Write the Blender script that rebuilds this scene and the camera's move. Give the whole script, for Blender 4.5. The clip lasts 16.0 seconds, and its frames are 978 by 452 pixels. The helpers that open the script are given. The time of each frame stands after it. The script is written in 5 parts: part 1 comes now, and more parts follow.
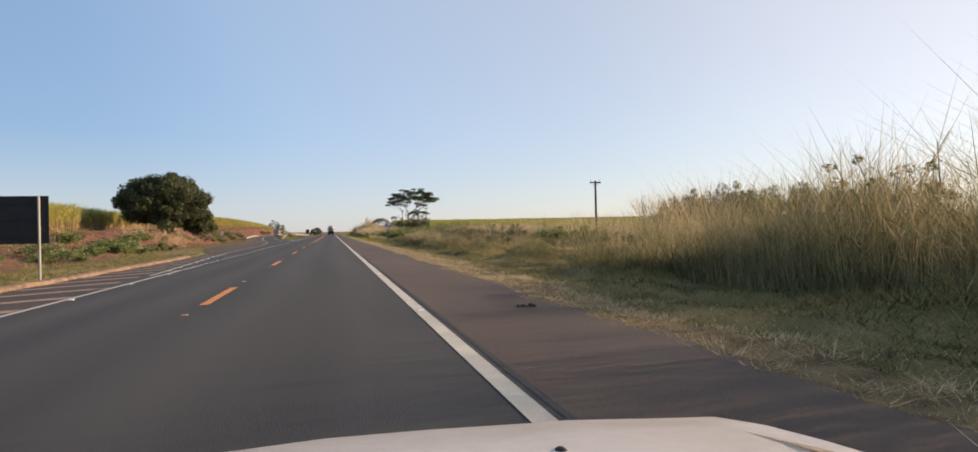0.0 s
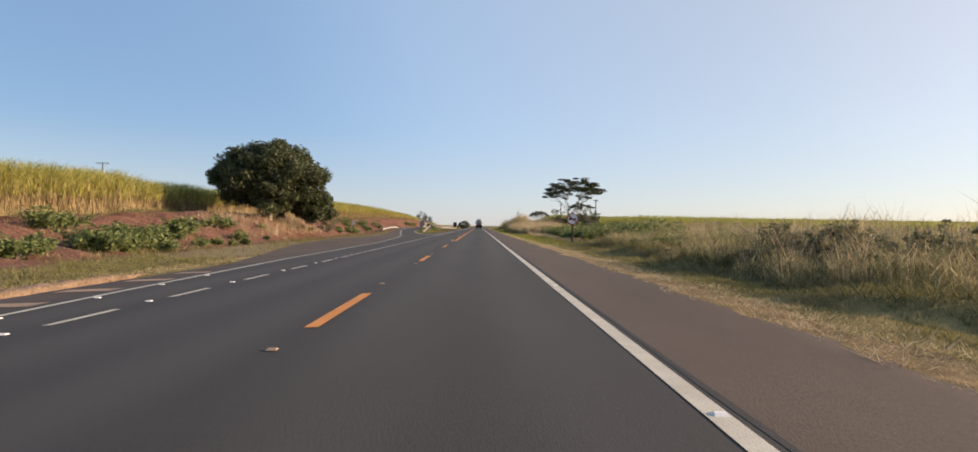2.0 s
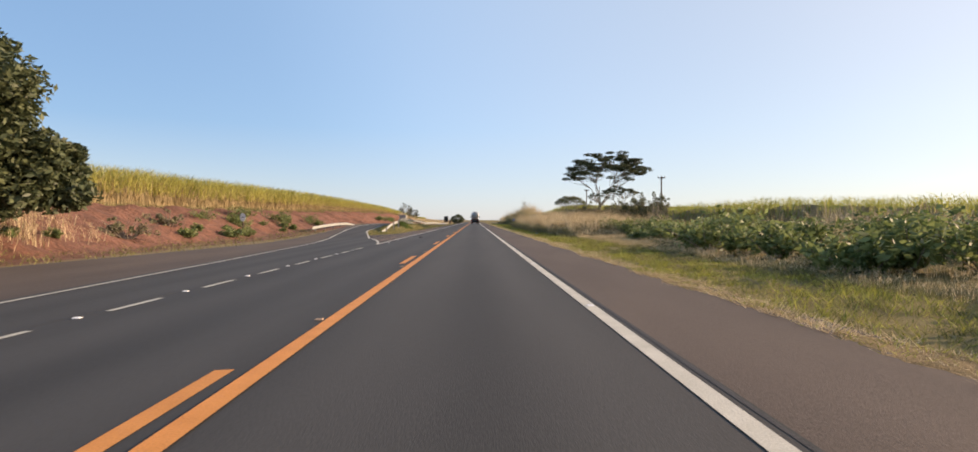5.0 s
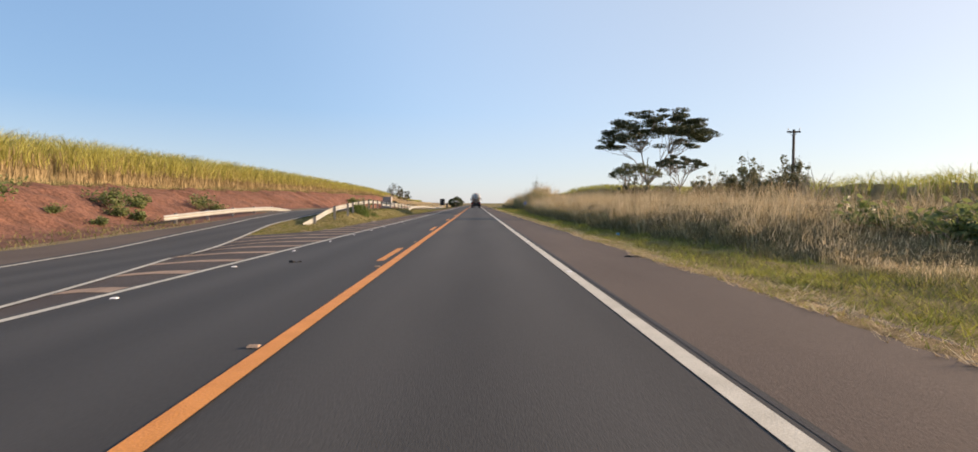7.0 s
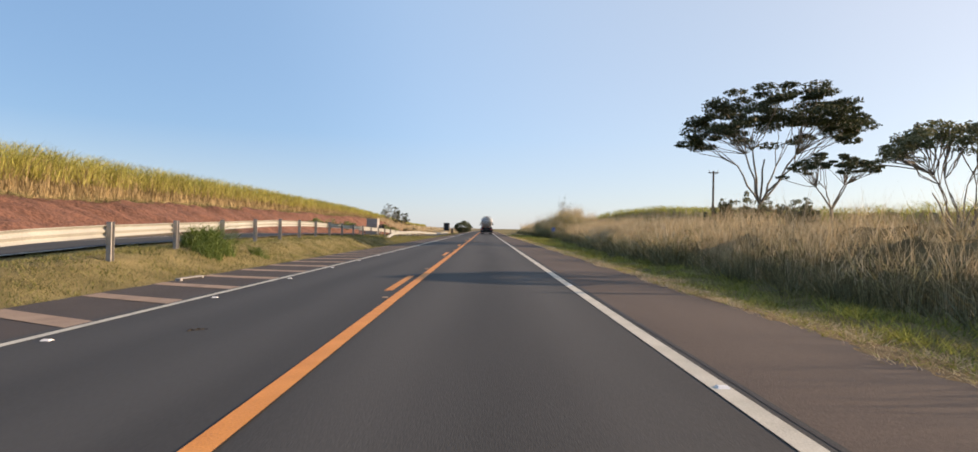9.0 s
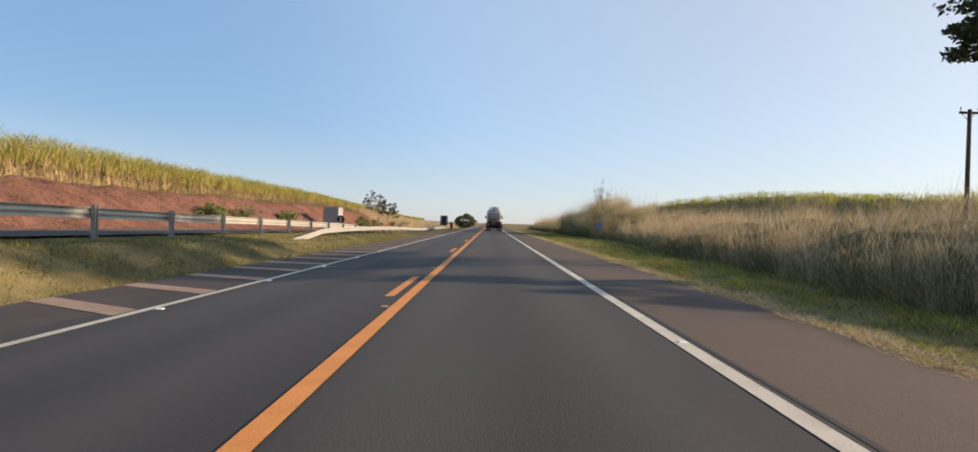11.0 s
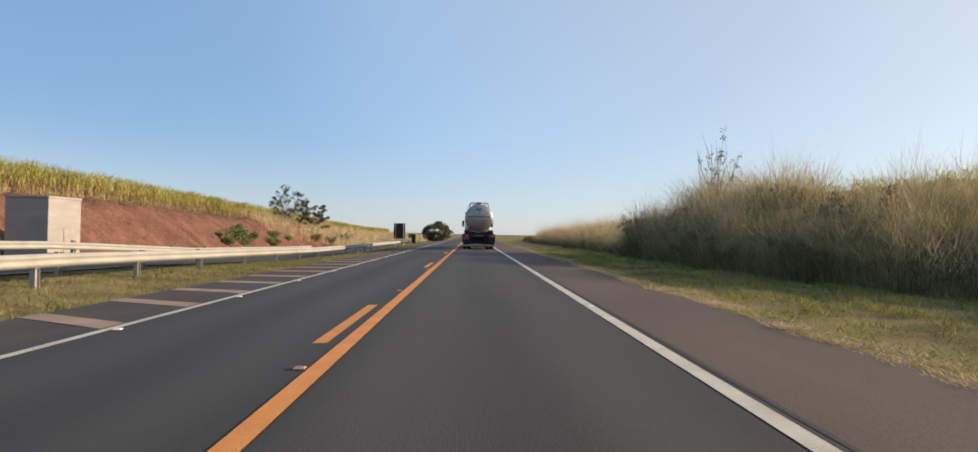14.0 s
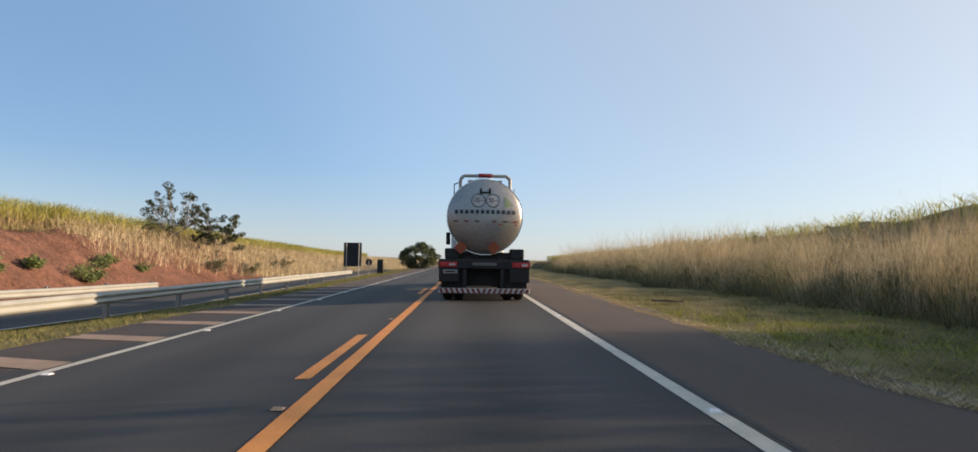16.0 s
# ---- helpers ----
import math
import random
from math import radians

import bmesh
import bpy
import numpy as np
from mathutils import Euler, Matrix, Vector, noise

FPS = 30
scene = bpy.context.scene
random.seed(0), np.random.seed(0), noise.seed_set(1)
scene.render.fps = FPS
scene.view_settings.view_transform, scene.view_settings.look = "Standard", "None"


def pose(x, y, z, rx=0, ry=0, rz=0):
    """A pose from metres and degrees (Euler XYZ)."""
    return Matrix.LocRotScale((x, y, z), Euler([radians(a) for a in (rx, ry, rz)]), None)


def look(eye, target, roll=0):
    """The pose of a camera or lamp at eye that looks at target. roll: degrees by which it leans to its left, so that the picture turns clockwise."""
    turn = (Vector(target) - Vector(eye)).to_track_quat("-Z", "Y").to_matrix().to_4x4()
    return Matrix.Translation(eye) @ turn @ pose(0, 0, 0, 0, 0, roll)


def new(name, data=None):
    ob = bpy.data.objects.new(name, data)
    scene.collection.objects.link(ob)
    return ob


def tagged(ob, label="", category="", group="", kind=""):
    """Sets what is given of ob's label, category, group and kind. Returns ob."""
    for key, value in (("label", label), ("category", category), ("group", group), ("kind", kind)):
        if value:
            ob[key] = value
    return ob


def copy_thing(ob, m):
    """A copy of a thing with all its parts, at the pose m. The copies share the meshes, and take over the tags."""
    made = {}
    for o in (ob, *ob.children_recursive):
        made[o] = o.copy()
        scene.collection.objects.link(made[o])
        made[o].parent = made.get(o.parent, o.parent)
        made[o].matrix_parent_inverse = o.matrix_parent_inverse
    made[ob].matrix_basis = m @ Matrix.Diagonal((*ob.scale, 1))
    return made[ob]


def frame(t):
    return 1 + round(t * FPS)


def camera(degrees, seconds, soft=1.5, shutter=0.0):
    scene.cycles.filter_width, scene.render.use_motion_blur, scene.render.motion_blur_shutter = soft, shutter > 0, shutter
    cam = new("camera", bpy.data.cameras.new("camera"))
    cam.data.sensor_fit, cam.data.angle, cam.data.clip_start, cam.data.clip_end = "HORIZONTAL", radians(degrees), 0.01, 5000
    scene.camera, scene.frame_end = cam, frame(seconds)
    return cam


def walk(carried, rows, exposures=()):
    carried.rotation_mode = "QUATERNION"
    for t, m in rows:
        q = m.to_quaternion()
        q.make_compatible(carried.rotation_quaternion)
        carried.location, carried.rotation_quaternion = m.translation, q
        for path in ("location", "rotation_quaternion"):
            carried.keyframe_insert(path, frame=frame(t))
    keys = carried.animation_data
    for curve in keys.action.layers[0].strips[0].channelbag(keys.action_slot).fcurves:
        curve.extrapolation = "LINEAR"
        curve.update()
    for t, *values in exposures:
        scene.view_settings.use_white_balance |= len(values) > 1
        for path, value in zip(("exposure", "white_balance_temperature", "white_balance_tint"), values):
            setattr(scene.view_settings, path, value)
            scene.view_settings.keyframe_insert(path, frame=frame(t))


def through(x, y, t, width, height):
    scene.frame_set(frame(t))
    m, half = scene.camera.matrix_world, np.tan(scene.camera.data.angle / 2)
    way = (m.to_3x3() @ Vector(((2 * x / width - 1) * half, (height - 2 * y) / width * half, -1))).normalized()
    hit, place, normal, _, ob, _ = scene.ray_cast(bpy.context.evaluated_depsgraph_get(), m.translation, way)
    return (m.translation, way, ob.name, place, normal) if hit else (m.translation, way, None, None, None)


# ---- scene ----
cam = camera(79.66, 16.0, soft=1.6)
PATH = [
    (0, 2.024, -10.779, 1.226, -15.05, 0.22, 1.27),
    (0.5, 1.912, -3.440, 1.218, -8.44, -0.16, 1.20),
    (1, 1.831, 3.853, 1.224, -4.74, -0.58, 0.27),
    (1.5, 1.790, 11.086, 1.216, -2.29, 0.69, -0.50),
    (2, 1.756, 18.310, 1.191, -0.99, -0.02, -0.84),
    (2.5, 1.761, 25.493, 1.211, 1.78, -0.95, -0.24),
    (3, 1.740, 32.640, 1.202, 2.98, -4.09, -0.37),
    (3.5, 1.713, 39.779, 1.201, -1.00, -1.74, -0.70),
    (4, 1.678, 46.996, 1.218, -0.76, -2.60, 0.85),
    (4.2, 1.663, 49.900, 1.207, -0.72, -0.49, 0.47),
    (6.3, 1.718, 81.586, 1.202, -1.87, -2.37, -0.17),
    (6.5, 1.701, 84.527, 1.198, -2.11, -3.30, 0.27),
    (7, 1.657, 91.865, 1.202, -1.33, -2.23, -0.29),
    (7.5, 1.639, 99.222, 1.205, -1.35, -0.74, -1.06),
    (8, 1.597, 106.587, 1.188, -0.58, -0.57, -1.00),
    (8.5, 1.540, 114.026, 1.180, -0.33, -1.55, -1.14),
    (9, 1.468, 121.545, 1.190, -0.39, 0.26, -1.16),
    (9.5, 1.403, 129.208, 1.203, -0.09, -0.73, -1.22),
    (9.7, 1.377, 132.261, 1.201, 0.69, 0.26, -1.35),
    (11.8, 1.234, 163.780, 1.201, -0.27, -0.54, -1.78),
    (12, 1.239, 166.744, 1.201, -0.65, -0.15, -1.34),
    (12.5, 1.254, 174.144, 1.205, -1.17, 1.26, -1.23),
    (13, 1.275, 181.539, 1.203, -1.28, 1.39, -0.27),
    (13.5, 1.276, 188.902, 1.178, -1.29, 2.24, 0.16),
    (14, 1.293, 196.207, 1.186, -1.64, 0.83, -0.99),
    (14.5, 1.298, 203.527, 1.195, -0.92, 3.33, -0.59),
    (15, 1.310, 210.834, 1.203, -1.68, 2.39, -0.36),
    (15.5, 1.294, 218.080, 1.201, -0.91, 4.05, -0.78),
    (16, 1.288, 225.279, 1.204, -2.21, 3.28, -0.87),
]
walk(cam, [(t, pose(x, y, z, 90 + pitch, roll, yaw)) for t, x, y, z, yaw, pitch, roll in PATH],
     exposures=[(0.0, 0.75, 7350, 19), (2.3, 0.75, 7250, 18), (3.6, 0.94, 7250, 18), (9.5, 0.88, 7150, 17), (12.0, 0.78, 7050, 15), (16.0, 0.74, 6980, 14)])

# ---- light ----
SUN_EL, SUN_AZ = radians(16.8), radians(85.0)  # height, and turn from the road's way to its right
world = bpy.data.worlds.new("sky")
scene.world = world
world.use_nodes = True
wn = world.node_tree
sky = wn.nodes.new("ShaderNodeTexSky")
sky.sky_type, sky.sun_disc = "NISHITA", False
sky.sun_elevation, sky.sun_rotation = SUN_EL, SUN_AZ
sky.altitude, sky.air_density, sky.dust_density, sky.ozone_density = 500, 1.0, 0.45, 3.0
back = wn.nodes["Background"]
back.inputs["Strength"].default_value = 0.125
sun_way = Vector((math.sin(SUN_AZ) * math.cos(SUN_EL), math.cos(SUN_AZ) * math.cos(SUN_EL), math.sin(SUN_EL)))
# dry-season dust in the air, paler and brighter towards the sun
way, toward, dust, lift = wn.nodes.new("ShaderNodeTexCoord"), wn.nodes.new("ShaderNodeVectorMath"), wn.nodes.new("ShaderNodeValToRGB"), wn.nodes.new("ShaderNodeVectorMath")
toward.operation, toward.inputs[1].default_value = "DOT_PRODUCT", sun_way
span = wn.nodes.new("ShaderNodeMapRange")
span.inputs["From Min"].default_value, span.inputs["From Max"].default_value = -1, 1
wn.links.new(way.outputs["Generated"], toward.inputs[0])
wn.links.new(toward.outputs["Value"], span.inputs["Value"])
wn.links.new(span.outputs[0], dust.inputs[0])
ends = dust.color_ramp.elements
dust.color_ramp.interpolation = "B_SPLINE"
ends[0].position, ends[0].color = 0.26, (0.15, 0.31, 0.54, 1)
ends[1].position, ends[1].color = 1.0, (0.86, 0.86, 0.84, 1)
for at, tint in ((0.42, (0.215, 0.40, 0.655, 1)), (0.53, (0.34, 0.545, 0.81, 1)), (0.68, (0.44, 0.585, 0.76, 1)), (0.82, (0.50, 0.60, 0.70, 1))):
    ends.new(at).color = tint
lift.operation, lift.inputs["Scale"].default_value = "SCALE", 5.4
wn.links.new(dust.outputs[0], lift.inputs[0])
haze = wn.nodes.new("ShaderNodeMix")
haze.data_type = "RGBA"
haze.inputs[0].default_value = 0.68
wn.links.new(sky.outputs[0], haze.inputs[6])
low, deep_air, layer = wn.nodes.new("ShaderNodeSeparateXYZ"), wn.nodes.new("ShaderNodeMapRange"), wn.nodes.new("ShaderNodeMix")
for name, value in (("From Min", 0.0), ("From Max", 0.15), ("To Min", 0.6), ("To Max", 0.0)):
    deep_air.inputs[name].default_value = value
layer.data_type, layer.inputs[7].default_value = "RGBA", (2.8, 2.95, 3.2, 1)
wn.links.new(way.outputs["Generated"], low.inputs[0])
wn.links.new(low.outputs[2], deep_air.inputs["Value"])
wn.links.new(deep_air.outputs[0], layer.inputs[0])
wn.links.new(lift.outputs[0], layer.inputs[6])
wn.links.new(layer.outputs[2], haze.inputs[7])
wn.links.new(haze.outputs[2], back.inputs["Color"])
sun_data = bpy.data.lights.new("sun", "SUN")
sun_data.energy, sun_data.angle, sun_data.color = 5.0, radians(0.6), (1.0, 0.77, 0.55)
sun = new("sun", sun_data)
sun.matrix_world = look(sun_way * 100, (0, 0, 0))


# ---- materials ----
def material(name, dark, light, scale=4.0, fine=60.0, rough=0.8, metal=0.0, bump=0.2, per="none", through=0.0, contrast=0.5, spec=0.3, stretch=(1, 1, 1), deep=0.02):
    """Two colours mixed by coarse and fine noise; per: also by island or by object; through: share of light let through a leaf."""
    m = bpy.data.materials.new(name)
    m.use_nodes = True
    n, l = m.node_tree.nodes, m.node_tree.links
    b = n["Principled BSDF"]
    b.inputs["Roughness"].default_value, b.inputs["Metallic"].default_value = rough, metal
    b.inputs["Specular IOR Level"].default_value = spec
    tc = n.new("ShaderNodeTexCoord")
    mp = n.new("ShaderNodeMapping")
    mp.inputs["Scale"].default_value = stretch
    l.new(tc.outputs["Object"], mp.inputs["Vector"])
    coarse, small = n.new("ShaderNodeTexNoise"), n.new("ShaderNodeTexNoise")
    for node, s in ((coarse, scale), (small, fine)):
        node.inputs["Scale"].default_value, node.inputs["Detail"].default_value = s, 4
        l.new(mp.outputs[0], node.inputs["Vector"])
    add = n.new("ShaderNodeMath")
    add.operation = "ADD"
    l.new(coarse.outputs[0], add.inputs[0])
    l.new(small.outputs[0], add.inputs[1])
    value = add.outputs[0]
    if per != "none":
        src = n.new("ShaderNodeNewGeometry" if per == "island" else "ShaderNodeObjectInfo").outputs["Random Per Island" if per == "island" else "Random"]
        mix = n.new("ShaderNodeMath")
        mix.operation = "MULTIPLY_ADD"
        mix.inputs[1].default_value = 0.8
        l.new(src, mix.inputs[0])
        half = n.new("ShaderNodeMath")
        half.operation = "MULTIPLY_ADD"
        half.inputs[1].default_value, half.inputs[2].default_value = 0.6, 0.0
        l.new(value, half.inputs[0])
        l.new(half.outputs[0], mix.inputs[2])
        value = mix.outputs[0]
    fit = n.new("ShaderNodeMapRange")
    fit.inputs["From Min"].default_value, fit.inputs["From Max"].default_value = 1 - contrast, 1 + contrast
    l.new(value, fit.inputs["Value"])
    mixc = n.new("ShaderNodeMix")
    mixc.data_type = "RGBA"
    mixc.inputs[6].default_value, mixc.inputs[7].default_value = (*dark, 1), (*light, 1)
    l.new(fit.outputs[0], mixc.inputs[0])
    l.new(mixc.outputs[2], b.inputs["Base Color"])
    if bump:
        bp = n.new("ShaderNodeBump")
        bp.inputs["Strength"].default_value, bp.inputs["Distance"].default_value = bump, deep
        l.new(small.outputs[0], bp.inputs["Height"])
        l.new(bp.outputs[0], b.inputs["Normal"])
    if through:
        tr = n.new("ShaderNodeBsdfTranslucent")
        l.new(mixc.outputs[2], tr.inputs["Color"])
        ms = n.new("ShaderNodeMixShader")
        ms.inputs[0].default_value = through
        l.new(b.outputs[0], ms.inputs[1])
        l.new(tr.outputs[0], ms.inputs[2])
        l.new(ms.outputs[0], n["Material Output"].inputs["Surface"])
    return m


ASPHALT = material("asphalt", (0.028, 0.029, 0.029), (0.056, 0.056, 0.054), 0.9, 120, 0.85, bump=0.12, stretch=(1, 0.12, 1), contrast=0.5)
SHOULDER = material("worn_asphalt", (0.056, 0.043, 0.036), (0.100, 0.077, 0.062), 0.5, 110, 0.9, bump=0.2, stretch=(1, 0.25, 1), contrast=0.32)
GORE = material("gore_asphalt", (0.04, 0.033, 0.031), (0.075, 0.062, 0.055), 0.6, 80, 0.9, bump=0.4, contrast=0.35)


def tyre_bands(m, mid, half, amount):
    """Wear in long bands where wheels run, added to the mixing of a pavement's two colours."""
    n, l = m.node_tree.nodes, m.node_tree.links
    tc = next(k for k in n if k.type == "TEX_COORD")
    fit = next(k for k in n if k.type == "MAP_RANGE")
    old = fit.inputs["Value"].links[0].from_socket
    sep, wob = n.new("ShaderNodeSeparateXYZ"), n.new("ShaderNodeTexNoise")
    mp = n.new("ShaderNodeMapping")
    mp.inputs["Scale"].default_value = (.15, .03, 1)
    wob.inputs["Scale"].default_value = 1.0
    l.new(tc.outputs["Object"], sep.inputs[0])
    l.new(tc.outputs["Object"], mp.inputs["Vector"])
    l.new(mp.outputs[0], wob.inputs["Vector"])
    add, mul, cs, out = (n.new("ShaderNodeMath") for _ in range(4))
    add.operation, mul.operation, cs.operation, out.operation = "ADD", "MULTIPLY_ADD", "COSINE", "MULTIPLY_ADD"
    l.new(sep.outputs[0], add.inputs[0])
    l.new(wob.outputs[0], add.inputs[1])
    l.new(add.outputs[0], mul.inputs[0])
    mul.inputs[1].default_value, mul.inputs[2].default_value = math.pi / half, -math.pi / half * (mid + .5)
    l.new(mul.outputs[0], cs.inputs[0])
    l.new(cs.outputs[0], out.inputs[0])
    out.inputs[1].default_value = amount
    l.new(old, out.inputs[2])
    l.new(out.outputs[0], fit.inputs["Value"])


tyre_bands(ASPHALT, .78, .85, .22)
WHITE = material("white_road_paint", (0.31, 0.295, 0.24), (0.57, 0.55, 0.47), 2.5, 60, 0.7, bump=0.2, contrast=0.45)
DIRTY = material("dirty_white_road_paint", (0.17, 0.115, 0.08), (0.40, 0.29, 0.205), 2.0, 50, 0.8, bump=0.2, contrast=0.45)
YELLOW = material("yellow_road_paint", (0.43, 0.165, 0.036), (0.68, 0.285, 0.078), 2.5, 60, 0.7, bump=0.2, contrast=0.45)
SOIL = material("soil_and_dry_grass", (0.085, 0.066, 0.032), (0.25, 0.19, 0.10), 0.45, 6, 0.95, bump=0.6)
REDSOIL = material("red_earth", (0.066, 0.032, 0.022), (0.205, 0.098, 0.064), 0.9, 6, 0.95, bump=1.0, contrast=0.34, deep=0.13, stretch=(0.7, 1.0, 0.7))
TURF = material("mown_grass_blades", (0.062, 0.078, 0.021), (0.28, 0.26, 0.095), 0.8, 3, 0.8, bump=0, per="island", through=0.3, contrast=0.4)
TALL = material("tall_dry_grass", (0.25, 0.195, 0.10), (0.70, 0.58, 0.38), 0.9, 2, 0.8, bump=0, per="island", through=0.29, contrast=0.38)
# green grass with the shade at the foot of the growth put into its colour
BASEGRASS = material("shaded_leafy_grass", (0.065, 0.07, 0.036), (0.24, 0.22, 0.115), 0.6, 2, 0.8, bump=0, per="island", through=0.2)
TALLGREEN = material("tall_green_grass", (0.125, 0.125, 0.055), (0.45, 0.40, 0.21), 0.8, 2, 0.8, bump=0, per="island", through=0.34, contrast=0.38)
VERGE = material("lush_verge_grass", (0.105, 0.135, 0.022), (0.40, 0.395, 0.09), 0.8, 3, 0.8, bump=0, per="island", through=0.33, contrast=0.4)
ROUGH = material("dull_rough_grass", (0.06, 0.07, 0.028), (0.32, 0.285, 0.135), 0.6, 2, 0.85, bump=0, per="island", through=0.3, contrast=0.4)
CANE = material("cane_leaf", (0.20, 0.20, 0.045), (0.58, 0.55, 0.17), 0.35, 2, 0.7, bump=0, per="island", through=0.48, contrast=0.42)
CANEDRY = material("dry_cane_leaf", (0.11, 0.082, 0.04), (0.48, 0.375, 0.205), 0.8, 2, 0.85, bump=0, per="island", through=0.25, contrast=0.46)
TURFSOIL = material("thatched_turf", (0.055, 0.052, 0.020), (0.30, 0.245, 0.115), 0.7, 34, 0.95, bump=1.0, contrast=0.34, spec=0.1, deep=0.05)
STRAW = material("matted_straw", (0.07, 0.056, 0.030), (0.30, 0.225, 0.125), 3.2, 46, 0.95, bump=1.0, contrast=0.3, spec=0.1, deep=0.05)
CANEGREEN = material("green_cane_leaf", (0.15, 0.175, 0.035), (0.42, 0.42, 0.11), 0.2, 2, 0.7, bump=0, per="island", through=0.48)


# ---- mesh helpers ----
def link_mesh(name, me, mat, parent=None, label=""):
    me.materials.append(mat)
    ob = new(name, me)
    if parent:
        ob.parent = parent
    return tagged(ob, label)


def tri_mesh(name, v, f, mat, parent=None, label=""):
    """A mesh from arrays of points and triangles."""
    me = bpy.data.meshes.new(name)
    v, f = np.asarray(v, np.float32), np.asarray(f, np.int32)
    k = f.shape[1]
    me.vertices.add(len(v))
    me.vertices.foreach_set("co", v.ravel())
    me.loops.add(f.size)
    me.loops.foreach_set("vertex_index", f.ravel())
    me.polygons.add(len(f))
    me.polygons.foreach_set("loop_start", np.arange(0, f.size, k, dtype=np.int32))
    me.update(calc_edges=True)
    return link_mesh(name, me, mat, parent, label)


def part(name, bm, mat, parent=None, label="", smooth=False):
    """Links a bmesh as one mesh object."""
    me = bpy.data.meshes.new(name)
    bmesh.ops.recalc_face_normals(bm, faces=bm.faces)
    bm.to_mesh(me)
    bm.free()
    if smooth:
        for p in me.polygons:
            p.use_smooth = True
    return link_mesh(name, me, mat, parent, label)


def thing(name, x, y, z, label, category, group="", rz=0.0):
    e = new(name)
    e.empty_display_size = 0.2
    e.matrix_world = pose(x, y, z, 0, 0, rz)
    return tagged(e, label, category, group)


def box(bm, x0, x1, y0, y1, z0, z1, bevel=0.0):
    r = bmesh.ops.create_cube(bm, size=1.0, matrix=Matrix.LocRotScale(((x0 + x1) / 2, (y0 + y1) / 2, (z0 + z1) / 2), None, (x1 - x0, y1 - y0, z1 - z0)))
    if bevel:
        es = list({e for v in r["verts"] for e in v.link_edges})
        bmesh.ops.bevel(bm, geom=es, offset=bevel, segments=2, affect="EDGES", profile=0.5)
    return bm


def rod(bm, a, b, r0, r1=None, n=10):
    """A tapered round bar from a to b."""
    a, b = Vector(a), Vector(b)
    d = b - a
    m = Matrix.Translation((a + b) / 2) @ d.to_track_quat("Z", "Y").to_matrix().to_4x4()
    bmesh.ops.create_cone(bm, cap_ends=True, segments=n, radius1=r0, radius2=r0 if r1 is None else r1, depth=d.length, matrix=m)
    return bm


# ---- lie of the land ----
def along(y, *pairs):
    return np.interp(y, [p[0] for p in pairs], [p[1] for p in pairs])


def ramp_z(y):
    return along(y, (112, -.42), (125, -.1), (140, .4), (160, .55), (190, .3), (218, -.15), (232, -.65), (250, -.95), (280, -.85), (330, -.5))


def ramp_left(y):
    return along(y, (8, -4.0), (30, -5.6), (42, -6.2), (66, -6.4), (86, -7.9), (102, -9.4), (117, -11.6), (130, -13.2), (150, -14.2), (180, -14.6))


def ramp_right(y):
    return along(y, (95.5, -3.7), (102, -4.9), (109, -6.6), (120, -8.8), (126, -10.0), (145, -10.5))


def paved_left(y):
    """Where the pavement ends on the left of the side lane."""
    return along(y, (40, -7.3), (46, -8.7), (55, -10.6), (64, -12.2), (81, -13.9), (95, -12.9), (102, -12.6), (112, -13.6), (127, -14.2), (140, -15), (180, -15.4))


def gore_left(y):
    return along(y, (117.5, -8.6), (119, -7.5), (121, -6.8), (124, -6.4), (170, -6.0), (200, -5.95), (235, -5.6))


def line_left(y):
    """Middle of the road's left edge line."""
    return along(y, (120, -3.675), (140, -3.56), (165, -3.45))


def bank_toe(y):
    return along(y, (0, -14.5), (40, -14.5), (80, -16.6), (120, -17.8), (200, -18.3), (320, -18))


def bank_top(y):
    return along(y, (-60, 1.0), (45, 1.15), (60, 1.6), (70, 2.0), (120, 2.15), (150, 2.35), (180, 2.75), (215, 2.9), (240, 3.0), (262, 2.45), (275, 2.15), (300, 1.4), (340, 0.6), (450, 0.2))


def verge_end(y):
    """Where the tall growth begins on the right."""
    return along(y, (-30, 10), (2, 10.4), (8, 11.4), (13, 13.5), (20, 12.5), (24, 10.2), (28, 9.8), (33, 8.8), (40, 8.8), (48, 10), (54, 11), (60, 10), (66, 9.4), (100, 9.0), (110, 9.2), (116, 8.7), (145, 8.8), (160, 9.2), (172, 9.9), (180, 10.5), (188, 11.1), (194, 12.2), (200, 12.8), (207, 12.9), (209.5, 12.4), (212.5, 11.9), (216, 11.4), (224, 11.3), (235.5, 11.5), (238.5, 12.6), (262, 12.3), (300, 12)) + along(y, (104, 0), (112, .28), (185, .28), (192, 0), (236, 0), (242, .55), (300, .55)) * (np.sin(np.asarray(y) * .41) + .6 * np.sin(np.asarray(y) * 1.07 + 1))


def rise_right(y):
    return along(y, (-60, .5), (20, .2), (60, .2), (100, .3), (140, .65), (170, .85), (203, .9), (214, 1.3), (222, 1.9), (230, 2.4), (235.5, 2.5), (237.5, .7), (260, .8), (290, .4), (340, .1))


def far_right(y):
    return along(y, (0, .5), (100, .4), (150, .8), (190, 2.1), (212, 3.5), (240, 3.5), (262, 2.7), (320, 1.3), (420, .5))


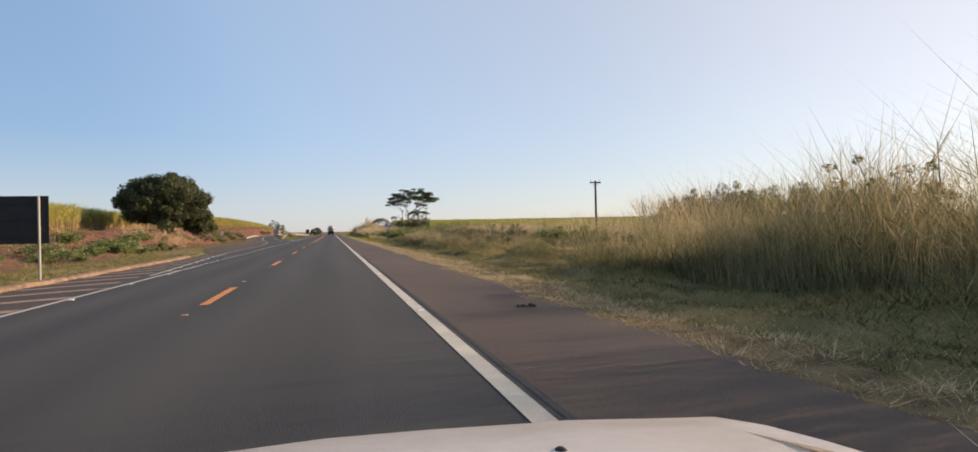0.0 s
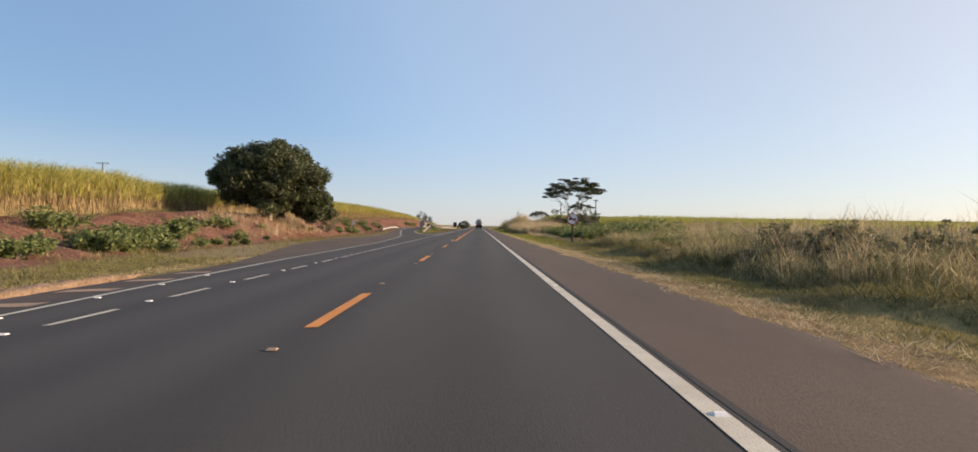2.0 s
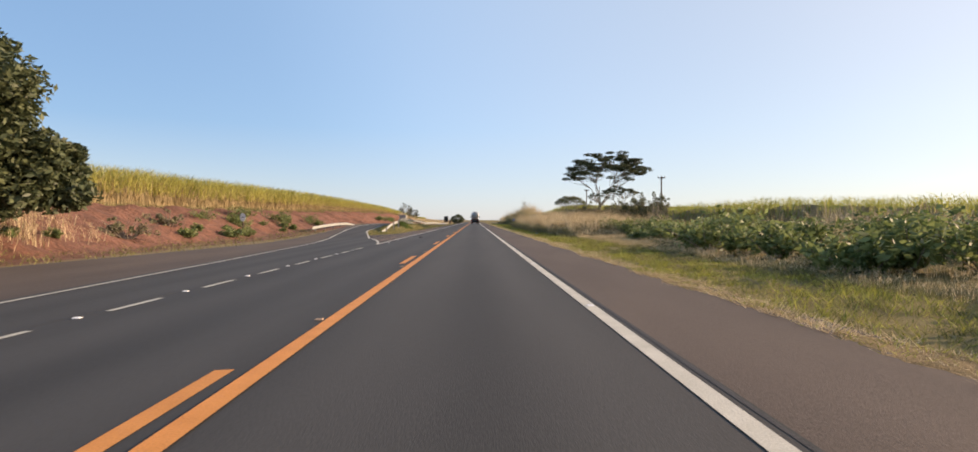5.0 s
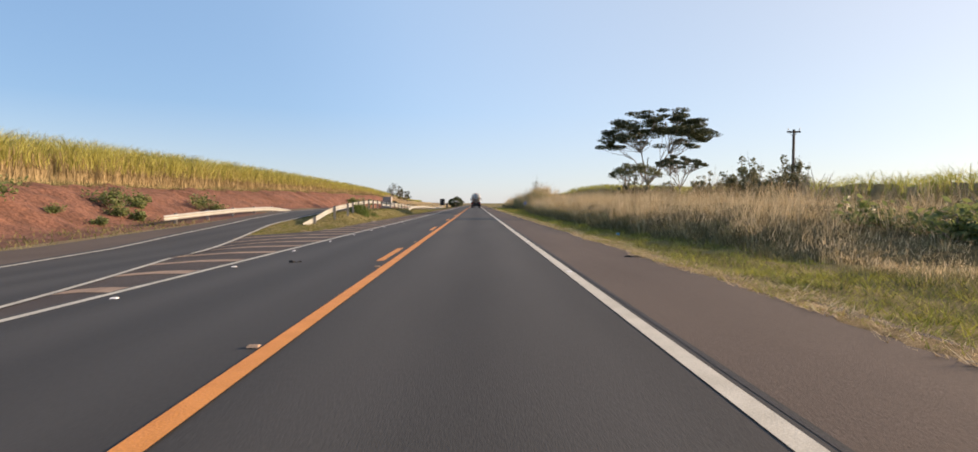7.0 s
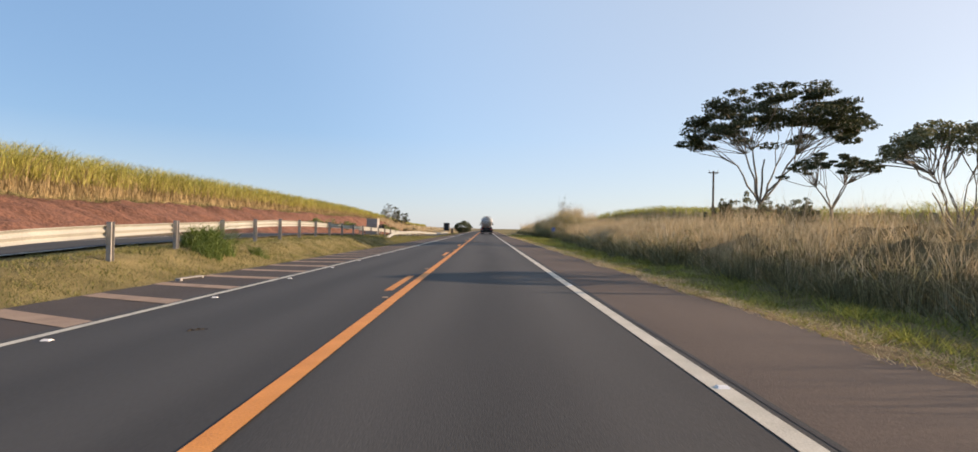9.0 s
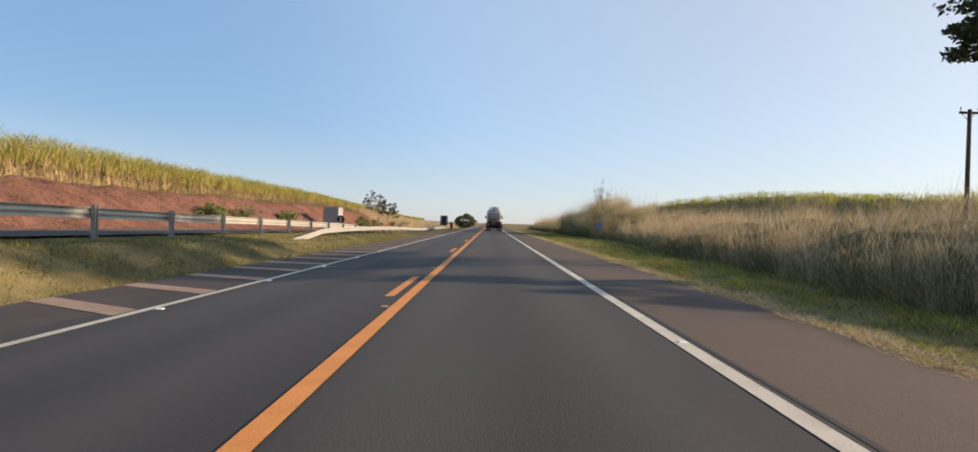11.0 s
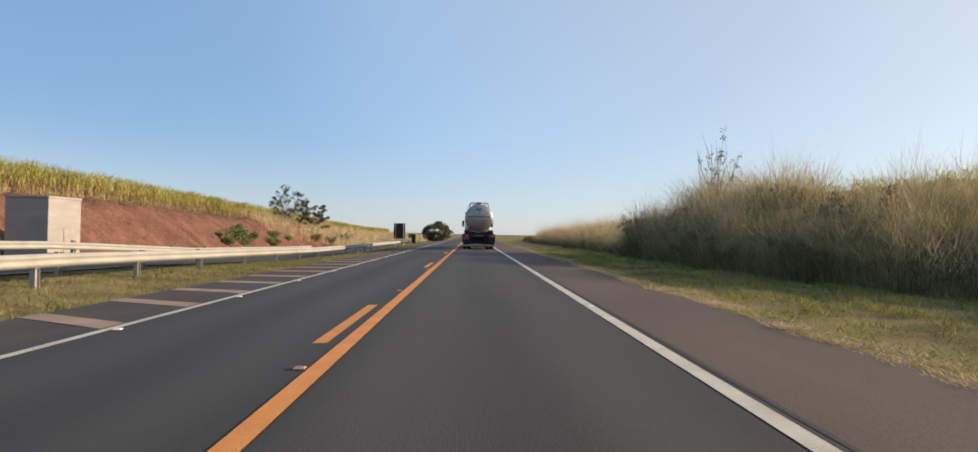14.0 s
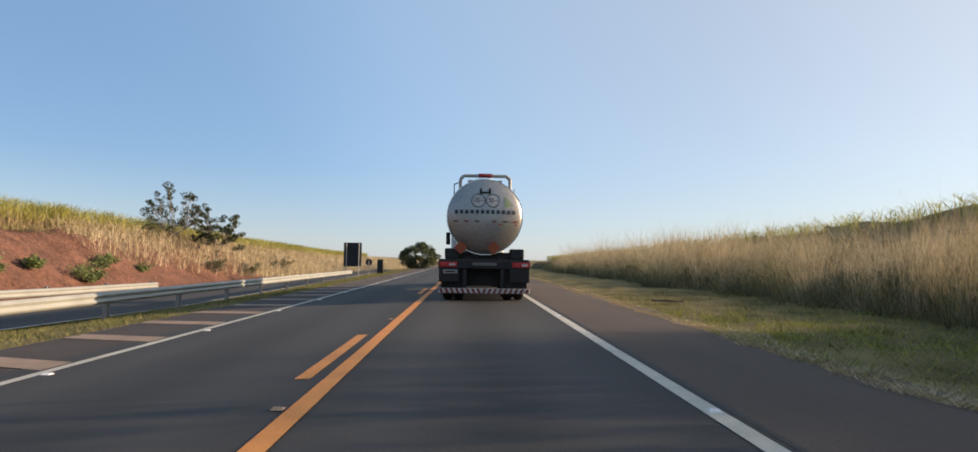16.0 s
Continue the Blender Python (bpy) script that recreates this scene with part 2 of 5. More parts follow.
def smooth(t):
    t = np.clip(t, 0, 1)
    return t * t * (3 - 2 * t)


def surface(x, y):
    """Height of the finished ground and pavement."""
    x, y = np.asarray(x, float), np.asarray(y, float)
    main = np.where(x < 0, 0.045 * np.maximum(x, -6.4), 0.0)
    rz, rl, rr = ramp_z(y), np.maximum(paved_left(y), -15.8), np.minimum(ramp_right(y), -6.6)
    split = smooth((y - 100) / 20)
    plain = np.maximum(0.045 * x, -.42)
    isle = np.where(x > -6.4, main, np.where(x < rr, rz, main + (rz - main) * (x + 6.4) / np.minimum(rr + 6.4, -.2)))
    isle = isle + .33 * np.exp(-((x + 8.3) / 1.1) ** 2) * smooth((y - 126) / 12) * smooth((188 - y) / 22)
    left = plain * (1 - split) + isle * split
    toe, top = bank_toe(y), bank_top(y)
    foot = np.where(split > 0, plain * (1 - split) + rz * split, plain)
    bank = foot + (top - foot) * smooth((toe - x) / (toe + 24.2)) ** .8 + .012 * np.maximum(-24.2 - x, 0)
    left = np.where(x < toe, bank, left)
    ve = verge_end(y)
    right = -.02 * smooth((x - 5.4) / .6) * 2
    lump = np.maximum(np.sin(y * 1.05 + 1.7 * np.sin(x * .8)) * np.sin(x * .95 + y * .31 + 1), -.25)
    right = right + .36 * lump * smooth((x - 6.8) / 2) * smooth((24 - x) / 5) * smooth((62 - y) / 8)
    right = right + .05 * np.sin(y * 1.3 + np.sin(x * 1.1) * 2) * np.sin(x * 1.7 + y * .4) * smooth((x - 5.9) / 1)
    right = right + rise_right(y) * smooth((x - ve) / 5.5) + (far_right(y) - rise_right(y)) * smooth((x - 17) / 12)
    return np.where(x < 0, left, np.where(x > 5.4, right, main))


def strip(name, y0, y1, xl, xr, mat, dz=0.0, step=2.0, nx=1, ragged=0.0, label="", category="", kind="structure", parent=None, feather=0.0):
    """A band of pavement or paint that follows the ground between two edges."""
    ys = np.linspace(y0, y1, max(2, int((y1 - y0) / step) + 1))
    l = np.array([xl(v) if callable(xl) else xl for v in ys], float)
    r = np.array([xr(v) if callable(xr) else xr for v in ys], float)
    if ragged:
        rg = np.random.RandomState(int(abs(y0)) + 7)
        r = r + rg.uniform(-ragged, ragged, len(ys))
        l = l + rg.uniform(-ragged, ragged, len(ys)) * (ragged < .1)
    u = np.linspace(0, 1, nx + 1)
    X = l[:, None] + (r - l)[:, None] * u
    Y = np.repeat(ys[:, None], nx + 1, 1)
    Z = surface(X, Y) + dz
    Z[:, 0] -= feather
    v = np.stack([X, Y, Z], -1).reshape(-1, 3)
    i = np.arange(len(ys) - 1)[:, None] * (nx + 1) + np.arange(nx)
    f = np.stack([i, i + 1, i + nx + 2, i + nx + 1], -1).reshape(-1, 4)
    ob = tri_mesh(name, v, f, mat, parent)
    return tagged(ob, label, category, "", kind)


# ground, one sheet
gx = np.concatenate([[-2500, -1200, -600, -300, -150, -90, -60], np.arange(-44, -24, 1.0), np.arange(-24, -3.5, .4), np.arange(-3.5, 5.5, 1.5), np.arange(5.5, 18, .5), np.arange(18, 44, 1.5), [60, 90, 150, 300, 600, 1200, 2500]])
gy = np.concatenate([[-600, -200, -100, -60], np.arange(-40, 320, .5), np.arange(320, 420, 5), [450, 520, 650, 900, 1400, 2500, 4000]])
GX, GY = np.meshgrid(gx, gy)
GZ = surface(GX, GY) - .05
bump = np.array([noise.noise((x * .35, y * .35, 0)) for x, y in zip(GX.ravel(), GY.ravel())]).reshape(GX.shape)
fine = np.array([noise.noise((x * 1.3, y * .9, 5)) for x, y in zip(GX.ravel(), GY.ravel())]).reshape(GX.shape)
gully = np.array([noise.noise((y * .55, x * .12, 9)) + .7 * noise.noise((y * 1.4, x * .2, 3)) for x, y in zip(GX.ravel(), GY.ravel())]).reshape(GX.shape)
onbank = smooth((bank_toe(GY) - GX) / 1.0) * smooth((GX + 25.5) / 1.5)
GZ += onbank * (.42 * gully + .2 * fine)
GZ += smooth((GX - 6.2) / 1.5) * smooth((60 - GX) / 20) * (.05 * fine + .03 * bump)
GZ -= .25 * smooth((np.abs(GX) - 60) / 200)
nx_, ny_ = len(gx), len(gy)
ii = np.arange(ny_ - 1)[:, None] * nx_ + np.arange(nx_ - 1)
GF = np.stack([ii, ii + 1, ii + nx_ + 1, ii + nx_], -1).reshape(-1, 4)
ground = tagged(tri_mesh("ground", np.stack([GX, GY, GZ], -1).reshape(-1, 3), GF, SOIL), "dry grassy ground with bare red earth banks", "ground", "", "structure")
ground.data.materials.append(REDSOIL)
ground.data.materials.append(TURFSOIL)
cx, cy = (GX[:-1, :-1] + GX[1:, 1:]) / 2, (GY[:-1, :-1] + GY[1:, 1:]) / 2
edge_noise = 1.2 * bump[:-1, :-1]
red = ((cx < bank_toe(cy) + .6 + edge_noise) & (cx > -26) & (cy > 10) & (cy < 285 + 6 * bump[:-1, :-1])) | ((cx < -14.8) & (cx > -20) & (cy > 45) & (cy < 140))
turf = ((cx > 5.4 + .3 * bump[:-1, :-1]) & (cx < 60)) | ((cx > -14) & (cx < -6) & ((cy < 46) | (cy > 118)))
ground.data.polygons.foreach_set("material_index", np.where(red, 1, np.where(turf, 2, 0)).astype(np.int32).ravel())
ground.data.polygons.foreach_set("use_smooth", np.ones(len(GF), bool))

# pavements
strip("road", -60, 420, -3.9, 3.5, ASPHALT, .01, 2, 8, label="dark grey asphalt carriageway of two lanes", category="road")
strip("road_shoulder", -60, 420, 3.38, 6.0, SHOULDER, .006, 1, 16, .07, label="brown weathered asphalt hard shoulder", category="road shoulder")
strip("side_lane", 6, 320, lambda y: ramp_left(y) - .15, lambda y: max(min(ramp_right(y), -3.9), -12) if y > 95 else -3.9, ASPHALT, .012, 2, 4, label="dark asphalt side lane climbing away as a ramp", category="road")
strip("gore", -60, 40, -7.2, -3.9, GORE, .004, 1, 3, .05, label="worn asphalt gore beside the lane", category="road")
strip("gore", 96, 330, lambda y: max(ramp_right(y) - .1, gore_left(y)), -3.9, GORE, .004, 1, 3, .05, label="worn asphalt gore between road and ramp", category="road")
strip("side_shoulder", 40, 260, lambda y: paved_left(y), lambda y: ramp_left(y) - .15, SHOULDER, .006, 1, 4, .05, label="brown dusty shoulder beside the side lane", category="road shoulder")

strip("verge_edge", -30, 290, lambda y: 5.52 + .09 * math.sin(y * .83) + .07 * math.sin(y * 2.3 + 1) + .05 * math.sin(y * 5.9), lambda y: 5.95 + along(y, (40, .4), (70, 0)) + .12 * math.sin(y * .7) + .1 * math.sin(y * 1.9), STRAW, .0105, .14, 4, .05, label="matted dry straw along the pavement edge", category="verge", feather=.004)
EARTH = material("pale_dry_earth", (0.10, 0.069, 0.044), (0.30, 0.213, 0.143), 2.2, 16, 0.95, bump=1.0, contrast=0.3, deep=0.06)


def earth_ledge(y0, y1, face):
    """A crumbling step of bare earth beside the pavement, rounded over its edge."""
    rs = np.random.RandomState(88)
    ys = np.arange(y0, y1, .22)
    f0 = np.array([float(face(v)) for v in ys]) + .06 * np.sin(ys * 1.7) + rs.uniform(-.07, .07, len(ys))
    taper = smooth((y1 - ys) / 2.5)
    across = np.array([0, .02, .09, .26, .5, .72]) * 1.0
    up = np.array([-.03, .07, .125, .14, .13, .03])
    X = f0[:, None] - across * (1 + .25 * np.sin(ys * .9))[:, None] * (.4 + .6 * taper)[:, None]
    Y = np.repeat(ys[:, None], 6, 1)
    Z = surface(X, Y) + up * (.25 + .75 * taper)[:, None] + rs.uniform(-.03, .03, X.shape) * (across > 0)
    i = np.arange(len(ys) - 1)[:, None] * 6 + np.arange(5)
    f = np.stack([i, i + 6, i + 7, i + 1], -1).reshape(-1, 4)
    tagged(tri_mesh("earth_edge", np.stack([X, Y, Z], -1).reshape(-1, 3), f, EARTH), "pale crumbling earth edge beside the gore", "earth", "", "structure")


earth_ledge(-40, 35.4, lambda y: along(y, (-40, -7.1), (28, -7.15), (33, -7.4), (35.4, -7.8)))

SEAL = material("bitumen_joint", (0.018, 0.018, 0.018), (0.045, 0.042, 0.040), 3, 40, 0.7, bump=0.2)
strip("pavement_joint", -60, 420, lambda y: 3.435 + .006 * math.sin(y * 1.3), lambda y: 3.475 + .008 * math.sin(y * 2.1 + 1), SEAL, .013, .5, 1, .006, label="dark bitumen joint between lane and shoulder", category="road joint")

# paint
strip("edge_line", -60, 420, 3.2, 3.37, WHITE, .016, 2, label="white edge line of the road", category="road marking")
strip("edge_line", 94, 420, lambda y: line_left(y) - .075, lambda y: line_left(y) + .075, WHITE, .016, 2, label="white edge line of the road", category="road marking")
strip("edge_line", -60, 18, -3.75, -3.6, WHITE, .016, 2, label="white edge line of the road", category="road marking")
strip("edge_line", 12, 190, lambda y: ramp_left(y) + .15, lambda y: ramp_left(y) + .28, WHITE, .018, 2, label="white outer line of the side lane", category="road marking")
strip("edge_line", 95, 300, lambda y: ramp_right(y) - .15, lambda y: ramp_right(y) - .02, WHITE, .018, 2, label="white inner line of the ramp", category="road marking")
strip("centre_line", 62.5, 420, -.09, .085, YELLOW, .016, 2, label="solid orange-yellow centre line", category="road marking")
for a in (-24.6, -12.1, .3, 12.7, 25.0, 37.5, 50.1):
    strip("centre_dash", a, a + 3.35, -.22, -.05, YELLOW, .016, 1, label="orange-yellow centre dash", category="road marking")
CENTRE_DASHES = [63.2, 78.0, 91.0, 104.0, 117.9, 132.5, 146.8, 161.1, 175.5, 188.6, 202.5, 216.7, 231.2, 245.6, 259.9, 274.2, 288.5]
for a in CENTRE_DASHES:
    strip("centre_dash", a, a + 3.4, -.39, -.23, YELLOW, .016, 1, label="orange-yellow dash beside the solid line", category="road marking")
LANE_DASHES = [14.4, 17.25, 20.1, 22.95, 25.8, 28.8, 32.1, 35.5, 38.8, 41.6, 44.4, 47.3, 50.0, 52.6, 55.3, 58.4, 61.5, 64.6] + [67.6 + 3 * k for k in range(8)]
for a in LANE_DASHES:
    strip("lane_dash", a, a + 1.45, -3.74, -3.62, WHITE, .018, .5, label="short white dash along the side lane", category="road marking")


def bars(y0, y1, lead):
    y = y0
    while y < y1:
        w = .27
        l, r = max(float(ramp_right(y)), float(gore_left(y)) + .05) if y > 95 else -6.9, float(line_left(y)) - .15
        if 8 < y < 60:
            r = min(r, float(ramp_left(y)) - .1)
        if r - l > .5:
            X = np.linspace(l, r, 9)
            mid = np.where(y < 119.5, (l + r) / 2 - .1, -9)
            Y = y + (lead if y < 60 else along(y, (112, .7), (121, 1.6), (200, 1.8), (235, 1.2))) * (np.minimum(r - X, r - mid) - 2.2 * np.maximum(mid - X, 0)) / 2.5
            v = np.concatenate([np.stack([X, Y - w, surface(X, Y) + .012], -1), np.stack([X, Y + w, surface(X, Y) + .012], -1)])
            f = [[i, i + 1, i + 10, i + 9] for i in range(8)]
            tagged(tri_mesh("gore_bar", v, f, DIRTY), "faded dusty paint bar across the gore", "road marking", "gore bars", "structure")
        y += 2.35


bars(-14, 36, .12)
bars(101, 300, .7)


# ---- growth ----
def blades(x, y, z, h, w, lean, rs, droop=.35, simple=False, out=None):
    """Grass blades of two triangles, leaning and drooping, or of one where short."""
    n = len(x)
    a, d = rs.uniform(0, 2 * np.pi, n), rs.uniform(0, 2 * np.pi, n)
    if out is not None:  # leaning away from the middle of its tuft
        d = out + rs.normal(0, .6, n)
    wx, wy = np.cos(a) * w / 2, np.sin(a) * w / 2
    lx, ly = np.cos(d) * lean * h, np.sin(d) * lean * h
    base = np.stack([x, y, z], -1)
    side = np.stack([wx, wy, np.zeros(n)], -1)
    mid = base + np.stack([lx * .4, ly * .4, h * .62], -1)
    tip = base + np.stack([lx * (1 + droop), ly * (1 + droop), h], -1)
    if simple:
        v = np.stack([base - side, base + side, tip], 1).reshape(-1, 3)
        return v, np.arange(3 * n).reshape(-1, 3)
    v = np.stack([base - side, base + side, mid - side * .8, mid + side * .8, tip], 1).reshape(-1, 3)
    i = np.arange(n)[:, None] * 5
    f = np.concatenate([i + [0, 1, 3], i + [2, 3, 4]], 1).reshape(-1, 3)
    return v, f


def meadow(name, n, y0, y1, inner, outer, height, mat, seed, width=.03, lean=.3, label="", category="grass", clump=0.0, power=1.0, low=0.0, tuft=1, spread=.22, vary=0.0, simple=None, fan=False, sink=.06):
    rs = np.random.RandomState(seed)
    y = rs.uniform(y0, y1, n // tuft)
    xi, xo = inner(y), outer(y)
    x = xi + (xo - xi) * rs.uniform(0, 1, len(y)) ** power
    size = rs.uniform(.7, 1.25, len(y))
    if tuft > 1:
        x, y, size = np.repeat(x, tuft), np.repeat(y, tuft), np.repeat(size, tuft)
        ox, oy = rs.normal(0, spread, len(x)) * size, rs.normal(0, spread, len(x)) * size
        x, y = np.clip(x + ox, inner(y), outer(y)), y + oy
    out = np.arctan2(oy, ox) if fan else None
    if clump:
        n = len(x)
        x += rs.normal(0, .15 if tuft < 2 else .03, n)
        k = np.sin(y * 1.7 + np.sin(x * 1.3) * 2) * np.sin(y * .63 + 1) + .5 * np.sin(y * .27 + x * .8)
        keep = rs.uniform(-1.2, 1.2, n) < k + clump
        x, y, size = x[keep], y[keep], size[keep]
        out = out[keep] if fan else None
    h = height(x, y) * rs.uniform(.55, 1.15, len(x)) * (size if tuft > 1 else 1)
    if vary:
        h = h * (1 + vary * (np.sin(y * .71 + 1.3 * np.sin(x * .6)) + .7 * np.sin(y * 1.9 + x)) * .5)
    v, f = blades(x, y, surface(x, y) - sink + low * h, h, width * rs.uniform(.6, 1.4, len(x)), lean * rs.uniform(.3, 1.6, len(x)), rs, .35, name in ("mown_grass", "dry_grass", "rough_grass", "lush_grass", "grass_plumes") if simple is None else simple, out)
    return tagged(tri_mesh(name, v, f, mat), label, category, "", "stuff")


const = lambda c: (lambda *a: np.full(np.shape(a[0]), float(c)))

# sugar cane, left and right of the road
def step_back(y):
    """Front of the cane on the bank; it stands back behind the broad tree."""
    return along(y, (64, -24.6), (65, -29.5), (92, -29.5), (98, -24.6))


def cane_field(name, y0, y1, xi, xo, n, seed, tall, label):
    rs = np.random.RandomState(seed)
    y = rs.uniform(y0, y1, n)
    front = step_back(y) if xi < 0 else xi
    x = front + (xo - xi) * rs.uniform(0, 1, n) ** 1.5
    x = np.round(x / 1.0) * 1.0 * .6 + x * .4
    z = surface(x, y) - .06
    H = tall(y) * rs.uniform(.85, 1.1, n)
    vs, fs, k = [], [], 0
    for j in range(9 if xi < 0 else 6):  # green tops, arching out
        zz = z + H * rs.uniform(.35, .72, n)
        v, f = blades(x + rs.normal(0, .12, n), y + rs.normal(0, .12, n), zz, H - (zz - z), (.045 if xi < 0 else .06) * rs.uniform(.7, 1.4, n), rs.uniform(.15, .75, n), rs, .5)
        vs.append(v), fs.append(f + k)
        k += len(v)
    ob = thing(name, 0, 0, 0, label, "crop field")
    tagged(ob, "", "", "", "stuff")
    tri_mesh("cane_tops", np.concatenate(vs), np.concatenate(fs), CANE if xi < 0 else CANEGREEN, ob, "yellow-green cane leaves")
    vs, fs, k = [], [], 0
    for j in range(4):  # dry leaves and stalks below
        m = n
        zz = z + H * rs.uniform(0, .35, m)
        v, f = blades(x + rs.normal(0, .14, m), y + rs.normal(0, .14, m), zz, H * rs.uniform(.3, .62, m), .05 * rs.uniform(.6, 1.5, m), rs.uniform(.05, .45, m), rs, .2)
        vs.append(v), fs.append(f + k)
        k += len(v)
    tri_mesh("cane_stalks", np.concatenate(vs), np.concatenate(fs), CANEDRY, ob, "dry straw-coloured lower leaves and stalks")
    # the dense inside of the field
    ys = np.arange(y0, y1 + .1, 1.5)
    xs = xi + np.sign(xo - xi) * (1.2 + 150 * np.linspace(0, 1, 16) ** 2.2)
    X, Y = np.meshgrid(xs, ys)
    X = X + (step_back(Y) - xi if xi < 0 else 0)
    Z = surface(X, Y) + (tall(Y) * .72 + rs.uniform(-.25, .2, X.shape))
    Z[:, 0] = surface(X[:, 0], Y[:, 0]) - .1
    i = np.arange(len(ys) - 1)[:, None] * 16 + np.arange(15)
    mass = tri_mesh("cane_mass", np.stack([X, Y, Z], -1).reshape(-1, 3), np.stack([i, i + 1, i + 17, i + 16], -1).reshape(-1, 4), CANEDRY, ob)
    mass.data.materials.append(CANE if xi < 0 else CANEGREEN)
    mass.data.polygons.foreach_set("material_index", np.tile((np.arange(15) > 0).astype(np.int32), len(ys) - 1))
    return ob


cane_field("sugar_cane_field", -30, 380, -24.6, -34, 17000, 11, lambda y: along(y, (-40, 3.3), (60, 3.15), (100, 3.0), (150, 3.1), (200, 2.5), (240, 2.0), (300, 2.0)), "sugar cane field with yellow-green tops on the bank")
cane_field("sugar_cane_field", -30, 420, 28, 40, 6500, 12, lambda y: along(y, (0, 1.0), (40, 1.15), (62, 1.7), (95, 2.4), (112, 2.8), (130, 2.8), (160, 2.3), (178, 2.0), (215, 1.9), (250, 2.3)), "green sugar cane field behind the roadside grass")

# tall grass on the right
def tall_h(x, y):
    return along(y, (-40, 2.9), (-4, 2.8), (0, 2.3), (2.5, 1.4), (4.5, .75), (7, .45), (13, .36), (24, .4), (29, .75), (32, 1.2), (38.5, 1.25), (41, .4), (51, .4), (53.5, 1.0), (58, 1.0), (62, .25), (103, .3), (110, 1.5), (150, 1.55), (180, 1.6), (207, 1.6), (211, 1.9), (216, 2.4), (228, 2.9), (235.5, 3.0), (237.5, 1.7), (246, 2.1), (270, 2.4), (300, 2.1))


def tall_x(y):
    return verge_end(y)


# added solid mass within the tall grass, dark, there to block the low sun
SHADEMASS = material("dark_shade_mass", (0.045, 0.038, 0.018), (0.17, 0.135, 0.065), 1.3, 16, 0.95, bump=1.0, contrast=0.3, spec=0.1, deep=0.08)
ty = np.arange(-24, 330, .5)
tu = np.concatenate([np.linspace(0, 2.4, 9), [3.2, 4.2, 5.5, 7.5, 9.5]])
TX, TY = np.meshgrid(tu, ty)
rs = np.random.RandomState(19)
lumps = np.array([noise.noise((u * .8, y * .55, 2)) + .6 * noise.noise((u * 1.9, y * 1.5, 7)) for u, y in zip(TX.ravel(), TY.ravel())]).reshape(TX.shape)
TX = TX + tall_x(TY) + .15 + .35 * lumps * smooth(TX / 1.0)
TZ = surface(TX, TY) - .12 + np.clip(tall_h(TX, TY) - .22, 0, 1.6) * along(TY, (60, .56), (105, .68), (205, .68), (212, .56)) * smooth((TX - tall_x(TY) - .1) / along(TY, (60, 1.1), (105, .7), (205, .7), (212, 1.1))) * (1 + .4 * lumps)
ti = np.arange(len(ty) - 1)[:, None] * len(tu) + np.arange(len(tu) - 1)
tagged(tri_mesh("grass_thatch", np.stack([TX, TY, TZ], -1).reshape(-1, 3), np.stack([ti, ti + 1, ti + len(tu) + 1, ti + len(tu)], -1).reshape(-1, 4), SHADEMASS), "added dark mass inside the roadside grass, blocking the sun from its foot", "grass", "", "stuff")
for n, y0, y1, sd in ((9000, -16, 57, 20), (98000, 57, 300, 21)):
    meadow("tall_grass", n, y0, y1, lambda y: tall_x(y) + .1, lambda y: tall_x(y) + 8, tall_h, TALL, sd, .009, .17, "tall straw-coloured roadside grass in tussocks", power=1.4, tuft=36, spread=.17, vary=.5, fan=True)
    meadow("grass_plumes", n * 8 // 9, y0, y1, lambda y: tall_x(y) + .1, lambda y: tall_x(y) + 8, lambda x, y: tall_h(x, y) * .34, TALL, sd + 40, .015, .42, "pale feathery heads of the tall grass", power=1.3, low=1.6, tuft=26, spread=.24, vary=.4)
meadow("tall_grass", 26000, -16, 58, lambda y: tall_x(y) - .1, lambda y: tall_x(y) + 8, lambda x, y: tall_h(x, y) * .95, TALLGREEN, 27, .012, .3, "olive-green roadside grass in tussocks", power=1.3, tuft=34, spread=.18, vary=.5, fan=True)
meadow("tall_grass", 90000, -16, 300, lambda y: tall_x(y) - .3, lambda y: tall_x(y) + 7, lambda x, y: tall_h(x, y) * .62, TALLGREEN, 22, .015, .45, "green grass growing between the dry stalks", power=1.2, tuft=34, spread=.2, vary=.5, fan=True)
meadow("tall_grass", 34000, 209, 237.5, lambda y: tall_x(y) - .2, lambda y: tall_x(y) + 6, lambda x, y: tall_h(x, y) * .75, TALLGREEN, 23, .018, .5, "olive grass heaped over the mound", tuft=40, spread=.25, vary=.4, fan=True)
# low leafy grass, coloured dark for the shade band under the tall stalks
meadow("leafy_grass", 56000, -16, 300, lambda y: tall_x(y) - .8, lambda y: tall_x(y) + 2.2, lambda x, y: np.minimum(tall_h(x, y) * .5, .8), BASEGRASS, 26, .024, .7, "leafy grass at the foot of the tall growth, shade in its colour", tuft=28, spread=.25, vary=.5, simple=True, fan=True)
meadow("tall_grass", 12000, 16, 100, const(21), const(28.5), lambda x, y: 1.35 + .35 * np.sin(y * .5 + np.sin(y * .23) * 3) * np.sin(x), TALL, 25, .028, .3, "pale dry grass standing along the edge of the field", tuft=12, spread=.3, vary=.5, fan=True)
